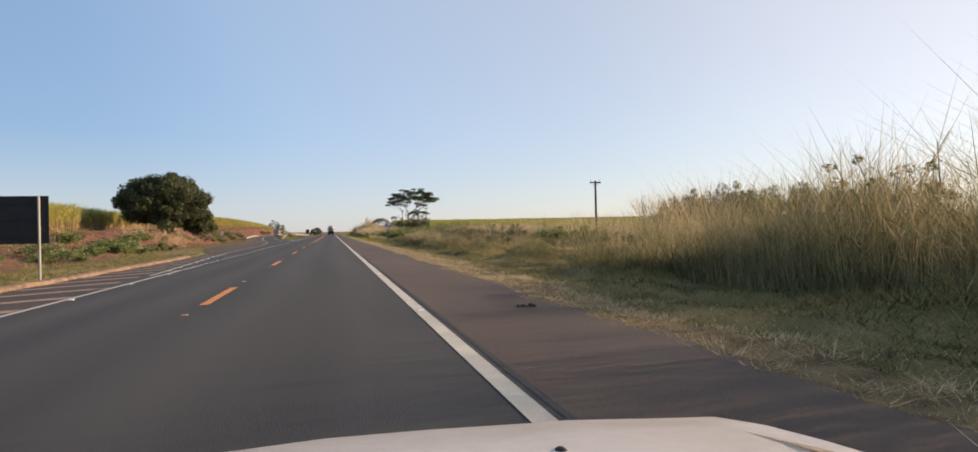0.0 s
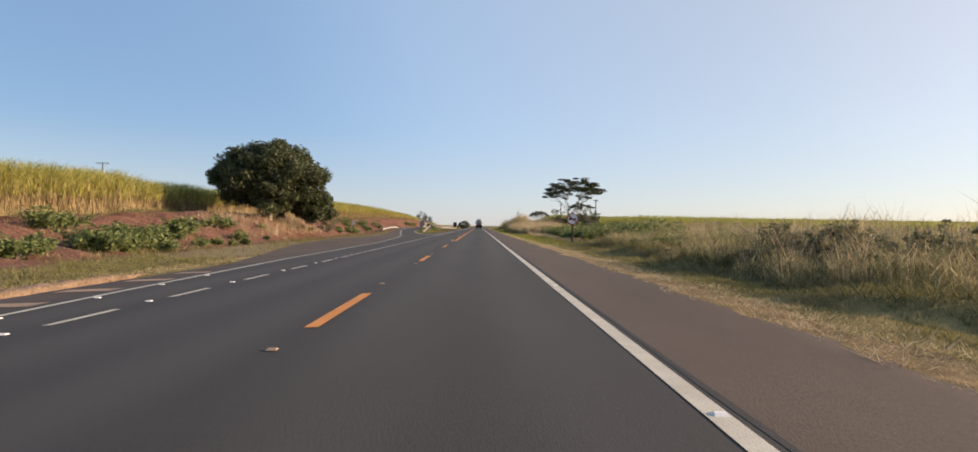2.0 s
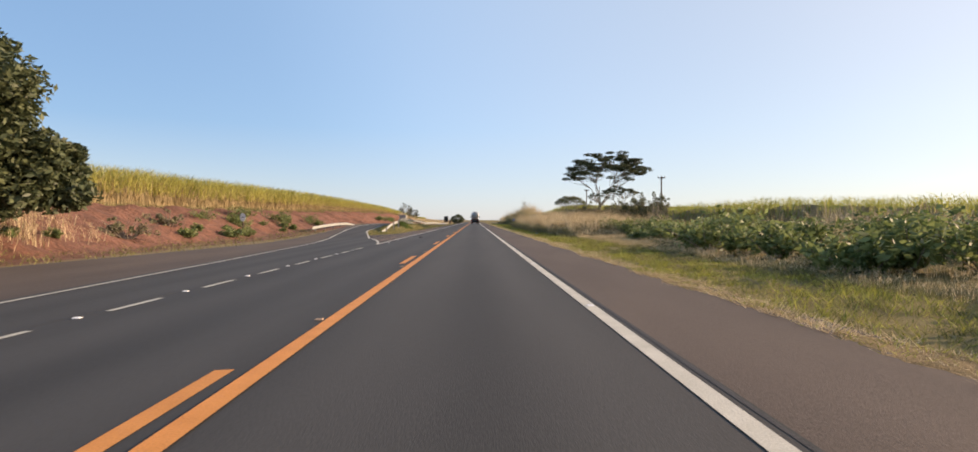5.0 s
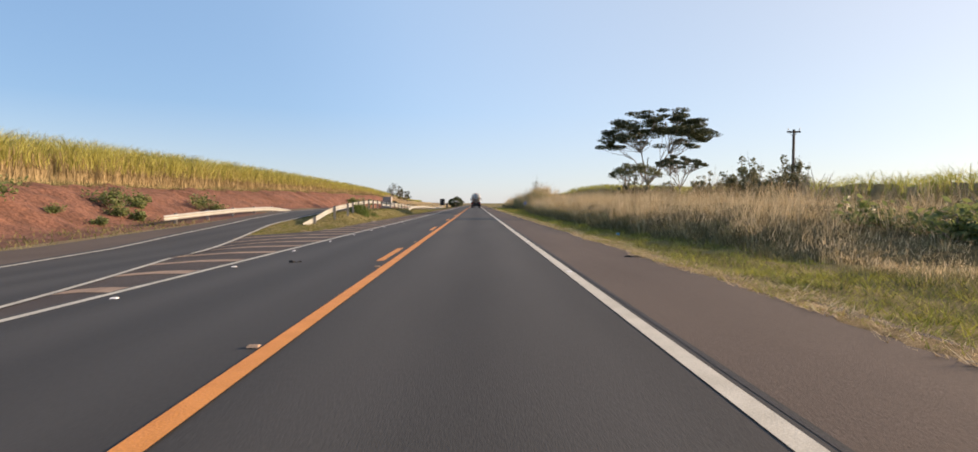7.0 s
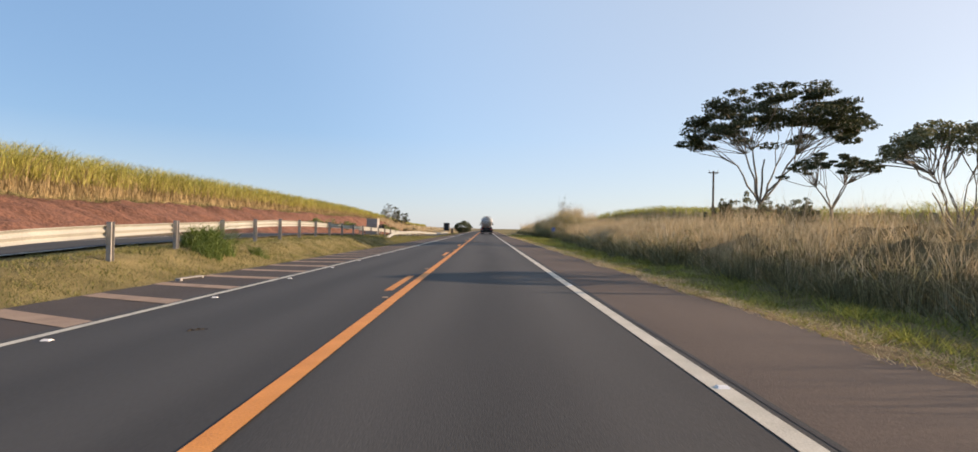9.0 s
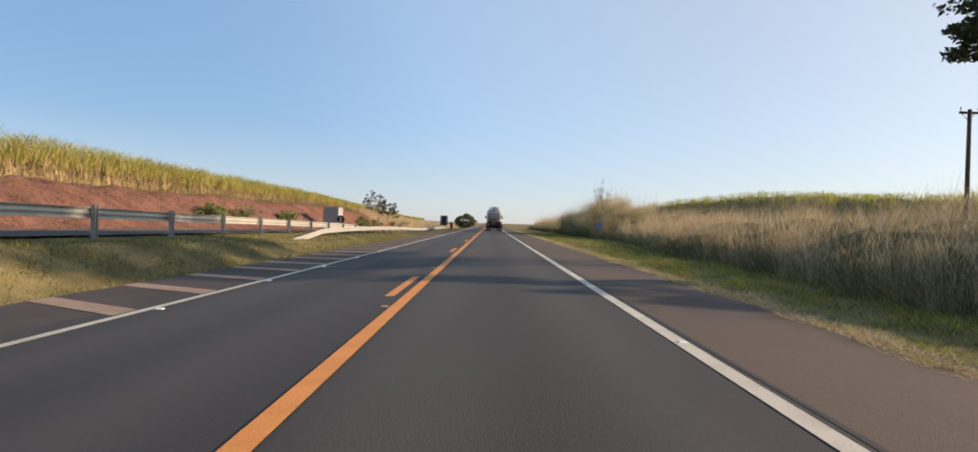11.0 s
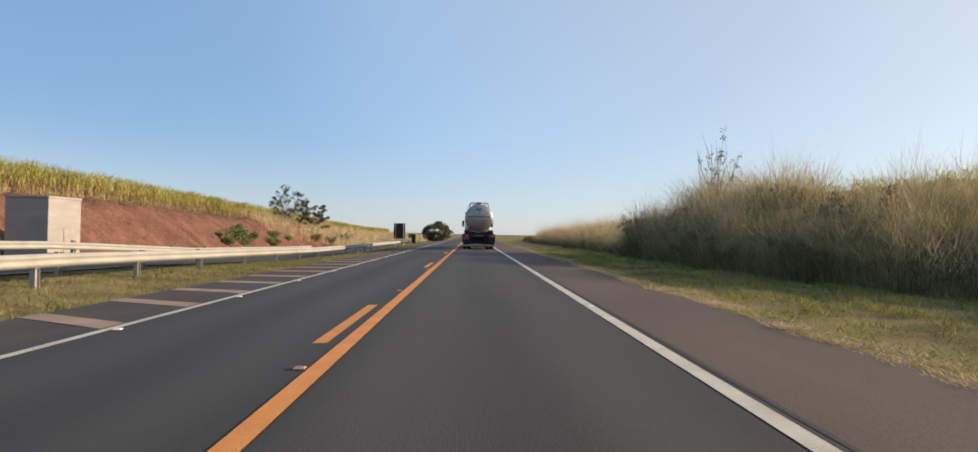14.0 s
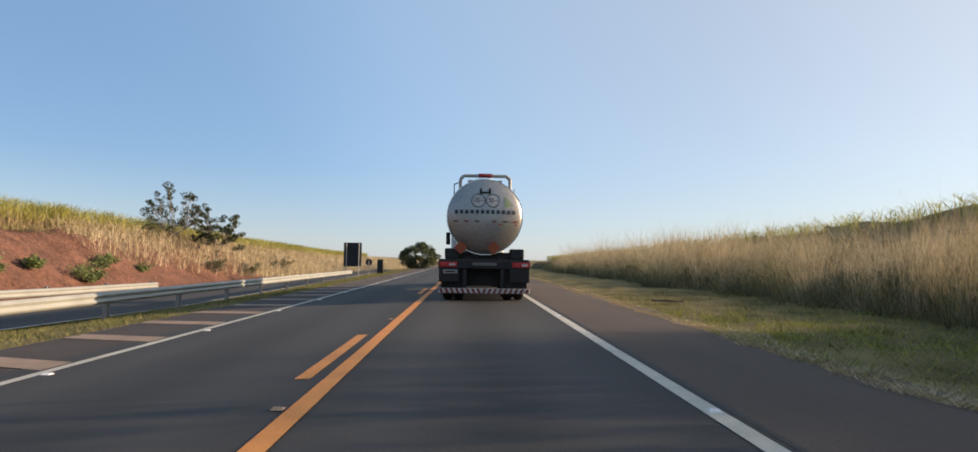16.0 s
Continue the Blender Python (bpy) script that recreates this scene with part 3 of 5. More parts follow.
meadow("field_grass", 26000, -20, 330, lambda y: tall_x(y) + 8, lambda y: const(29)(y), const(.9), TALLGREEN, 24, .04, .4, "rough field grass behind the verge")
# short grass
meadow("mown_grass", 130000, -14, 250, const(5.5), lambda y: tall_x(y) + .8, lambda x, y: .07 + .10 * np.sin(y * .9 + np.sin(x * 1.7) * 2) ** 2 * smooth((x - 5.8) / 1.5), TURF, 31, .015, .7, "short yellow-green verge grass", tuft=24, spread=.2)
meadow("dry_grass", 30000, -16, 280, const(5.5), lambda y: along(y, (0, 7.6), (55, 7.2), (70, 6.3), (280, 6.3)), const(.09), TALL, 32, .015, .8, "bleached dry grass along the pavement edge")
meadow("mown_grass", 30000, -16, 46, lambda y: const(-13.8)(y), lambda y: const(-7.7)(y), lambda x, y: .08 + .09 * np.sin(y * .6 + np.sin(x) * 1.5) ** 2, TURF, 33, .02, .7, "short grass on the island", tuft=20, clump=.3)
meadow("rough_grass", 16000, -16, 46, lambda y: const(-14.2)(y), lambda y: const(-8.6)(y), lambda x, y: .1 + .28 * np.maximum(np.sin(y * .55 + x) * np.sin(x * .9 - y * .2), 0), ROUGH, 53, .018, .7, "dull rough tufts on the island", tuft=22, spread=.25, fan=True)
meadow("mown_grass", 70000, 119, 300, lambda y: np.maximum(ramp_right(y), -10.3), lambda y: np.maximum(gore_left(y), ramp_right(y)) + .05, const(.12), TURF, 34, .02, .7, "short grass on the island beside the road", tuft=22, spread=.2)
meadow("tall_grass", 26000, -12, 262, lambda y: step_back(y) - .6, lambda y: step_back(y) + 1.3, lambda x, y: .25 + .35 * np.sin(y * .9 + np.sin(y * .31) * 3) ** 2, ROUGH, 51, .02, .5, "dry grass and trash at the foot of the cane", tuft=18, spread=.22, simple=True, fan=True)
meadow("dry_grass", 9000, 40, 130, lambda y: bank_toe(y) - 1.0, lambda y: paved_left(y) + .1, const(.22), TURF, 35, .03, .6, "tufts of dry grass at the foot of the bank", clump=.1)
meadow("tall_grass", 5000, 68, 96, lambda y: const(-22.5)(y), lambda y: bank_toe(y) - 1.3, lambda x, y: 1.1 * along(y, (68, .3), (74, 1), (90, 1), (96, .3)), TALL, 36, .03, .35, "dry grass under the tree on the bank", clump=-.1)
meadow("tall_grass", 30000, 262, 420, lambda y: const(-30)(y), lambda y: along(y, (262, -21), (285, -18), (320, -9), (420, -8)), const(1.3), TALL, 37, .05, .35, "straw-coloured grass along the far bank")

meadow("mown_grass", 40000, -12, 62, const(5.5), const(8.0), const(.065), ROUGH, 46, .017, .9, "matted short grass by the pavement", tuft=12, spread=.1)
meadow("rough_grass", 14000, 14, 57, lambda y: const(-20.5)(y), lambda y: bank_toe(y) + .3, lambda x, y: .16 + .2 * np.sin(y * .8 + x) ** 2, ROUGH, 54, .02, .6, "dull weedy grass creeping up the red bank", tuft=18, spread=.35, clump=-.1, power=.8, fan=True)
meadow("tall_grass", 4500, 14, 78, lambda y: const(-22)(y), lambda y: bank_toe(y) - .2, const(.32), TALL, 47, .022, .5, "dry weeds scattered over the bank", clump=-.2, tuft=10, spread=.3, simple=True)
meadow("dry_grass", 84000, -13, 238, lambda y: 5.42 + .1 * np.sin(y * .83) + .08 * np.sin(y * 2.3 + 1), lambda y: 6.15 + along(y, (40, .5), (70, 0)) + .2 * np.sin(y * .7) + .15 * np.sin(y * 1.9), lambda x, y: .05 + .06 * np.sin(y * 2.1 + np.sin(y * .7) * 2) ** 2, TALL, 48, .011, 1.5, "bleached matted grass hanging over the pavement edge", tuft=14, spread=.09, power=.9, fan=True, sink=.005)
meadow("mown_grass", 26000, 58, 238, lambda y: 5.5 + .1 * np.sin(y * .83), lambda y: const(6.1)(y), const(.09), VERGE, 52, .013, 1.2, "green grass creeping over the pavement edge", tuft=16, spread=.1, clump=.2, fan=True, sink=.005)
meadow("tall_grass", 15000, -16, 11, lambda y: tall_x(y) - .4, lambda y: tall_x(y) + 4, lambda x, y: tall_h(x, y) * .82, TALLGREEN, 49, .013, .4, "olive-green grass crowding the dry stalks", tuft=14, spread=.35, vary=.4)
meadow("grass_stalks", 4200, -30, 330, lambda y: tall_x(y) - .3, lambda y: tall_x(y) + 6, lambda x, y: tall_h(x, y) * along(y, (0, .8), (8, .95), (30, 1.12)), TALL, 41, .008, .3, "tall seeding stalks above the grass", clump=.1)
meadow("rough_grass", 100000, -20, 64, const(7.4), lambda y: tall_x(y) + 2, lambda x, y: .08 + .42 * np.maximum(np.sin(y * 1.05 + 1.7 * np.sin(x * .8)) * np.sin(x * .95 + y * .31 + 1), 0) * smooth((x - 7.5) / 2), ROUGH, 42, .018, .7, "rough hummocky dull green grass behind the verge", tuft=26, spread=.35)
meadow("lush_grass", 105000, 56, 240, const(6.0), lambda y: tall_x(y) - .1, lambda x, y: .07 + .13 * np.sin(y * .8 + np.sin(x * 2.1) * 2) ** 2, VERGE, 43, .018, .9, "lush yellow-green tussocks on the verge", tuft=40, spread=.24, clump=.5)
meadow("dry_grass", 46000, 119, 300, lambda y: np.maximum(ramp_right(y), -10.3), lambda y: np.maximum(gore_left(y), ramp_right(y)) + .1, const(.1), ROUGH, 44, .016, .8, "yellowed grass along the island's edge", tuft=16, spread=.2, power=.5)
meadow("dry_grass", 9000, -16, 46, const(-9.5), const(-7.95), const(.09), TALL, 45, .016, .8, "bleached grass along the island's edge", tuft=16, spread=.3)


def grass_clump(x, y, h, r, n, seed):
    rs = np.random.RandomState(seed)
    a, q = rs.uniform(0, 2 * np.pi, n), rs.uniform(0, 1, n) ** .7 * r
    gx_, gy_ = x + np.cos(a) * q, y + np.sin(a) * q
    v, f = blades(gx_, gy_, surface(gx_, gy_) - .06, h * rs.uniform(.5, 1.1, n), .03 * rs.uniform(.7, 1.3, n), rs.uniform(.2, .9, n), rs, .5)
    tagged(tri_mesh("grass_clump", v, f, CLUMP), "dark green arching grass clump on the island", "grass clump")


TUSSOCKS = [(10.85, 8.15, 1.9, .5, 300), (11.5, 7.7, 1.1, .4, 160), (15.1, 10.9, 2.6, .7, 320), (16.6, 12.2, 2.0, .7, 220), (11.4, 5.1, 2.2, .6, 260), (13.6, 6.2, 2.4, .8, 300), (18.4, 14.4, 2.3, .9, 260), (17.2, 10.0, 2.2, .8, 260), (21.0, 18.5, 2.3, 1.0, 260)]


def tussock(x, y, h, r, n, seed):
    """One tall tuft of dry grass, narrow at the foot, with feathery heads."""
    rs = np.random.RandomState(seed)
    a, q = rs.uniform(0, 2 * np.pi, n), rs.uniform(0, 1, n) ** .6 * r
    tx, ty_ = np.cos(a) * q, np.sin(a) * q
    g = float(surface(x, y)) - .06
    ob = thing("grass_tussock", x, y, g, "tall pale dry grass tussock standing alone", "grass tussock", "tall tussocks")
    hh = h * rs.uniform(.35, 1.05, n)
    v, f = blades(tx, ty_, np.zeros(n), hh, .012 * rs.uniform(.6, 1.4, n), rs.uniform(.02, .4, n), rs, .35, False, a)
    tagged(tri_mesh("foliage", v, f, TALL if seed % 2 else TALLGREEN, ob), "", "", "", "stuff")
    m = n // 3
    v, f = blades(tx[:m] + np.cos(a[:m]) * .12 * h, ty_[:m] + np.sin(a[:m]) * .12 * h, h * rs.uniform(.45, .85, m), h * .22 * rs.uniform(.6, 1.3, m), .02 * rs.uniform(.6, 1.4, m), rs.uniform(.2, .6, m), rs, .4, True, a[:m])
    tagged(tri_mesh("plume", v, f, TALL, ob), "pale feathery seed heads", "", "", "stuff")
    m = n // 2
    v, f = blades(tx[:m], ty_[:m], np.zeros(m), h * .5 * rs.uniform(.4, 1.1, m), .016 * rs.uniform(.6, 1.4, m), rs.uniform(.2, .7, m), rs, .4, True, a[:m])
    tagged(tri_mesh("undergrowth", v, f, TALLGREEN, ob), "olive-green leaves at the foot", "", "", "stuff")


for k, (tx0, ty0, th0, tr0, tn0) in enumerate(TUSSOCKS):
    tussock(tx0, ty0, th0, tr0, tn0, 400 + k)
CLUMP = material("dark_green_grass", (0.045, 0.085, 0.015), (0.16, 0.21, 0.05), 0.8, 4, 0.6, bump=0, per="island", through=0.3)
grass_clump(-8.3, 142.2, .85, .95, 900, 1)
grass_clump(-7.7, 141.0, .5, .5, 300, 2)
grass_clump(-7.3, 144.4, .35, .4, 160, 3)


# ---- more materials ----
STEEL = material("galvanised_steel", (0.235, 0.24, 0.215), (0.41, 0.415, 0.375), 1.2, 25, 0.5, 0.2, 0.15, spec=0.5)
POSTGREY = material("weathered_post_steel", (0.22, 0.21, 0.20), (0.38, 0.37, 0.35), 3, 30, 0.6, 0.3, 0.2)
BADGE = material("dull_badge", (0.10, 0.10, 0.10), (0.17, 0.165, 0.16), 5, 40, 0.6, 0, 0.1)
RIMSTEEL = material("polished_rim_steel", (0.55, 0.54, 0.52), (0.7, 0.69, 0.67), 2, 20, 0.25, 0.8, 0.02, spec=0.5)
STICKER = material("dull_sticker_film", (0.40, 0.39, 0.37), (0.50, 0.49, 0.47), 3, 30, 0.5, 0, 0)
DUSTWHITE = material("dusty_white_film", (0.34, 0.32, 0.29), (0.52, 0.50, 0.46), 3, 30, 0.5, 0, 0.05)
DULLRED = material("dull_red_film", (0.12, 0.015, 0.015), (0.24, 0.035, 0.03), 3, 30, 0.5, 0, 0.05)
TANKHEAD = material("dusty_stainless_tank", (0.25, 0.24, 0.225), (0.43, 0.415, 0.39), 0.9, 10, 0.36, 0.78, 0.04, spec=0.5, stretch=(1, 1, 2))
BLACK = material("black_chassis_paint", (0.008, 0.008, 0.009), (0.028, 0.026, 0.025), 3, 30, 0.55, 0, 0.15)
RUBBER = material("tyre_rubber", (0.012, 0.012, 0.012), (0.03, 0.029, 0.028), 6, 60, 0.85, 0, 0.3)
REDLAMP = material("red_lamp_plastic", (0.30, 0.01, 0.012), (0.55, 0.03, 0.03), 5, 30, 0.2, 0, 0, spec=0.6)
WHITEPAINT = material("white_paint", (0.60, 0.59, 0.57), (0.80, 0.79, 0.77), 3, 40, 0.45, 0, 0.05)
REDPAINT = material("red_paint", (0.30, 0.02, 0.02), (0.50, 0.04, 0.035), 3, 40, 0.5, 0, 0.05)
ORANGE = material("orange_placard", (0.22, 0.05, 0.02), (0.36, 0.09, 0.035), 4, 40, 0.5, 0, 0)
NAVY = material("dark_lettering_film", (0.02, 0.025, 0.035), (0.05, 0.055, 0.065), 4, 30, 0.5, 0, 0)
PALEGREEN = material("pale_green", (0.14, 0.20, 0.11), (0.24, 0.31, 0.18), 4, 30, 0.5, 0, 0)
BLUESIGN = material("blue_sign_film", (0.015, 0.07, 0.30), (0.03, 0.12, 0.42), 4, 40, 0.4, 0, 0)
SIGNBACK = material("dark_sign_back", (0.012, 0.014, 0.018), (0.03, 0.034, 0.04), 3, 30, 0.5, 0.2, 0.05)
WOODPOLE = material("weathered_wood", (0.06, 0.045, 0.035), (0.14, 0.11, 0.085), 3, 20, 0.9, 0, 0.4, stretch=(1, 1, .15))
CONCRETE = material("board_marked_concrete", (0.20, 0.195, 0.185), (0.36, 0.35, 0.335), 1.2, 18, 0.9, 0, 0.3, stretch=(.6, .6, 3))
BARK = material("grey_bark", (0.10, 0.085, 0.065), (0.30, 0.26, 0.21), 3, 18, 0.9, 0, 0.5, stretch=(1, 1, .3))
DARKLEAF = material("dark_tree_leaf", (0.027, 0.041, 0.019), (0.13, 0.15, 0.072), 0.5, 3, 0.5, bump=0, per="island", through=0.28)
FINELEAF = material("fine_feathery_leaf", (0.020, 0.029, 0.013), (0.078, 0.09, 0.04), 0.5, 3, 0.6, bump=0, per="island", through=0.2)
TWIGLEAF = material("grey_green_scrub_leaf", (0.09, 0.098, 0.052), (0.28, 0.265, 0.15), 0.5, 3, 0.7, bump=0, per="island", through=0.3)
OLIVELEAF = material("olive_bush_leaf", (0.048, 0.058, 0.028), (0.205, 0.21, 0.105), 0.5, 3, 0.6, bump=0, per="island", through=0.3)
CASTOR = material("castor_leaf", (0.052, 0.084, 0.026), (0.26, 0.305, 0.115), 0.8, 4, 0.5, bump=0, per="island", through=0.4, spec=0.25)
STAIN = material("spilled_soil", (0.22, 0.13, 0.06), (0.42, 0.28, 0.15), 3, 30, 0.95, 0, 0.3)
GLASS = material("cab_glass", (0.01, 0.012, 0.015), (0.02, 0.022, 0.025), 3, 20, 0.08, 0, 0, spec=0.6)


def lettering(text, size, mat, parent, x, y, z, name="lettering", depth=.002):
    """Raised letters in the built-in font, facing back along the road."""
    cu = bpy.data.curves.new(name, "FONT")
    cu.body, cu.size, cu.align_x, cu.align_y, cu.extrude = text, size, "CENTER", "CENTER", depth
    tmp = bpy.data.objects.new(name, cu)
    scene.collection.objects.link(tmp)
    me = bpy.data.meshes.new_from_object(tmp)
    bpy.data.objects.remove(tmp)
    me.transform(Matrix.Translation((x, y, z)) @ Matrix.Rotation(radians(90), 4, "X"))
    return link_mesh(name, me, mat, parent)


def disc(bm, r, x, y, z, thick, n=32, r_in=0.0):
    """A disc or ring standing upright across the road."""
    for a in range(n):
        t0, t1 = 2 * math.pi * a / n, 2 * math.pi * (a + 1) / n
        out, inn = [], []
        for yy in (y, y + thick):
            out.append([bm.verts.new((x + r * math.cos(t), yy, z + r * math.sin(t))) for t in (t0, t1)])
            inn.append([bm.verts.new((x + r_in * math.cos(t), yy, z + r_in * math.sin(t))) for t in (t0, t1)])
        bm.faces.new((inn[0][0], out[0][0], out[0][1], inn[0][1]))
        bm.faces.new((inn[1][1], out[1][1], out[1][0], inn[1][0]))
        bm.faces.new((out[0][0], out[1][0], out[1][1], out[0][1]))
    bmesh.ops.remove_doubles(bm, verts=bm.verts, dist=1e-5)
    return bm


# ---- tank lorry, standing in the lane ahead ----
def tank_lorry(x, y):
    t = thing("tank_lorry", x, y, 0.012, "stainless steel tank lorry seen from behind, dusty, dark chassis", "truck")
    R, ZC, L = 1.08, 2.42, 9.6
    bm = bmesh.new()  # tank with domed ends, lying along the road
    def dome(r):
        """How far the rear head bulges back at a share of its radius."""
        return -.26 * (math.sqrt(1 - .8 * min(r, 1) ** 2) - .447) / .553

    def on_head(bm):
        """Lays a flat piece, drawn at y = 0, on the bulging head."""
        for v in bm.verts:
            v.co.y += .25 + dome(math.hypot(v.co.x, v.co.z - ZC) / R) - .012
        return bm

    rings = [(dome(q), q) for q in (.06, .2, .34, .48, .6, .7, .8, .88, .94, .98)] + [(.02, 1.0)] + [(k * L / 8, 1.0) for k in range(1, 8)] + [(L - .06, 1.0), (L, .97), (L + .08, .8), (L + .14, .4)]
    n, loops = 48, []
    for yy, s in rings:
        loops.append([bm.verts.new((R * s * math.cos(a), .25 + yy, ZC + R * s * math.sin(a))) for a in (2 * math.pi * i / n for i in range(n))])
    for a, b in zip(loops, loops[1:]):
        for i in range(n):
            bm.faces.new((a[i], a[(i + 1) % n], b[(i + 1) % n], b[i]))
    bm.faces.new(loops[0]), bm.faces.new(loops[-1])
    tank = part("tank", bm, TANKHEAD, t, "brushed stainless tank", True)
    part("rear_rim", disc(bmesh.new(), R + .022, 0, .25, ZC, .07, 48, R - .004), RIMSTEEL, tank, "polished rim round the rear head")
    for k in (1, 2, 3):
        part("band", disc(bmesh.new(), R + .03, 0, .25 + k * 2.4, ZC, .09, 40, R - .02), STEEL, tank)
    # roof walkway, hoop and lamps
    hoop = bmesh.new()
    zt = ZC + R
    pts = [(-.72, .35, zt - .30), (-.72, .35, zt + .02), (-.62, .35, zt + .12), (.62, .35, zt + .12), (.72, .35, zt + .02), (.72, .35, zt - .30)]
    for a, b in zip(pts, pts[1:]):
        rod(hoop, a, b, .05, n=10)
    part("roll_hoop", hoop, STEEL, t, "grey tubular hoop over the tank top")
    bar = part("lamp_bar", box(bmesh.new(), -.2, .2, .26, .34, zt + .06, zt + .18, .015), DULLRED, t, "red light bar at the top")
    for sx in (-.12, 0, .12):
        bm = bmesh.new()
        bmesh.ops.create_uvsphere(bm, u_segments=10, v_segments=6, radius=.035, matrix=Matrix.Translation((sx, .26, zt + .12)))
        part("lens", bm, REDLAMP, bar)
    wk = bmesh.new()
    box(wk, -.5, .5, .6, L, zt - .03, zt + .03)
    for k in range(6):
        rod(wk, (0, 1.2 + k * 1.5, zt), (0, 1.2 + k * 1.5, zt + .12), .28, .28, 20)
    part("walkway", wk, STEEL, t, "roof walkway with manhole lids")
    for sx, lo, hi in ((-.9, .62, -.1), (-.72, .78, -.02), (.86, .66, -.22)):
        part("ladder_rail", rod(bmesh.new(), (sx, .5, ZC + lo), (sx, .5, zt + hi), .018, n=6), STEEL, t)
    part("rung", rod(bmesh.new(), (-.9, .5, zt - .12), (-.72, .5, zt - .04), .016, n=6), STEEL, t)
    # marks on the rear head
    for sx, txt in ((-.20, "75"), (.22, "55")):
        d = part("speed_disc", on_head(disc(bmesh.new(), .19, sx, 0, ZC + .45, .004)), STICKER, t, "round speed sticker reading %s" % txt)
        part("ring", on_head(disc(bmesh.new(), .2, sx, -.004, ZC + .45, .004, 32, .178)), NAVY, d)
        tilt = .25 + dome(math.hypot(sx, .45) / R)
        lettering(txt, .17, NAVY, d, sx - .04, tilt - .026, ZC + .46)
        part("small_print", on_head(box(bmesh.new(), sx + .07, sx + .13, -.006, -.002, ZC + .44, ZC + .46)), NAVY, d)
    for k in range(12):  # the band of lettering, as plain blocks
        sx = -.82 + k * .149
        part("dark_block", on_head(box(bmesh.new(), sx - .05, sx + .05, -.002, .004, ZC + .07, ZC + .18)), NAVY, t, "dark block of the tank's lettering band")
    for k, sx in enumerate((-.84, -.53, -.22, .26, .58, .88)):
        part("reflector_strip", on_head(box(bmesh.new(), sx - .065, sx + .065, -.002, .004, ZC - .165, ZC - .125)), DULLRED if k % 2 else NAVY, t)
    for k in range(5):  # a leaf-like swoosh of pale green
        bm = box(bmesh.new(), .56 + k * .05, .62 + k * .055, -.002, .004, ZC + .26 + .02 * k, ZC + .56 - .06 * k)
        part("green_patch", on_head(bm), PALEGREEN, t, "pale green patch on the tank head")
    for m, z0, x0, x1 in ((ORANGE, -.25, .38, .93), (PALEGREEN, -.285, .5, .8)):
        part("colour_stripe", on_head(box(bmesh.new(), x0, x1, -.002, .004, ZC + z0, ZC + z0 + .03)), m, t)
    hk = bmesh.new()
    box(hk, -.16, -.1, .02, .2, ZC + .66, ZC + .8), box(hk, .1, .16, .02, .2, ZC + .66, ZC + .8), box(hk, -.16, .16, .05, .2, ZC + .66, ZC + .71)
    part("bracket", hk, BLACK, t)
    for sx in (-.68, .26):  # diamond hazard plates
        bm = bmesh.new()
        bmesh.ops.create_cube(bm, size=1, matrix=Matrix.Translation((sx, -.02, ZC - .9)) @ Matrix.Rotation(radians(45), 4, "Y") @ Matrix.Diagonal((.27, .01, .27, 1)))
        part("hazard_plate", bm, ORANGE, t, "orange diamond hazard plate")
    # chassis and bumper
    ch = bmesh.new()
    for sx in (-.5, .5):
        box(ch, sx - .07, sx + .07, .1, L - .2, 1.0, 1.28)
    for k in range(7):
        box(ch, -1.0, 1.0, .4 + k * 1.4, .52 + k * 1.4, 1.08, 1.4)
    box(ch, -1.28, 1.28, .0, .25, 1.0, 1.2, .02)
    part("chassis", ch, BLACK, t, "black chassis frame")
    bp = bmesh.new()
    box(bp, -1.3, 1.3, -.06, .06, .93, 1.14, .015), box(bp, -1.28, -.72, -.05, .08, .55, .95, .015), box(bp, .72, 1.28, -.05, .08, .55, .95, .015)
    for sx in (-.55, .5):
        box(bp, sx - .05, sx + .05, -.03, .06, .3, .95)
    part("rear_panel", bp, BLACK, t, "black rear panel carrying the lamps")
    for sx in (-1.02, 1.02):
        lamp = part("tail_lamp", box(bmesh.new(), sx - .24, sx + .24, -.085, -.05, .97, 1.11, .012), REDLAMP, t, "red tail lamp cluster")
        part("lens", box(bmesh.new(), sx - .2, sx - .02, -.092, -.08, .995, 1.085, .004), REDPAINT, lamp)
        part("reversing_lens", box(bmesh.new(), sx + .03, sx + .2, -.092, -.08, 1.01, 1.07, .004), DUSTWHITE, lamp)
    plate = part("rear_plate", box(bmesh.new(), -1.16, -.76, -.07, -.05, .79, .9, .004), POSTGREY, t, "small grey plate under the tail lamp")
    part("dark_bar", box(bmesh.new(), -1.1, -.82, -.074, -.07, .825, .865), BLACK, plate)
    # added black sheet standing for the shade in the open space under the chassis
    part("back_panel", box(bmesh.new(), -.66, .66, .7, .74, .42, 1.0, .01), BLACK, t)
    for sx in (-.93, .93):
        part("rear_locker", box(bmesh.new(), sx - .2, sx + .2, .08, .5, 1.2, 1.5, .04), BLACK, t, "dark locker under the tank")
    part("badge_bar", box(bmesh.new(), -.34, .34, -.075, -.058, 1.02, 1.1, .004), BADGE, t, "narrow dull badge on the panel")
    ub = part("underrun_bar", box(bmesh.new(), -1.28, 1.28, -.12, -.02, .24, .38, .012), DUSTWHITE, t, "red and white striped underrun bar")
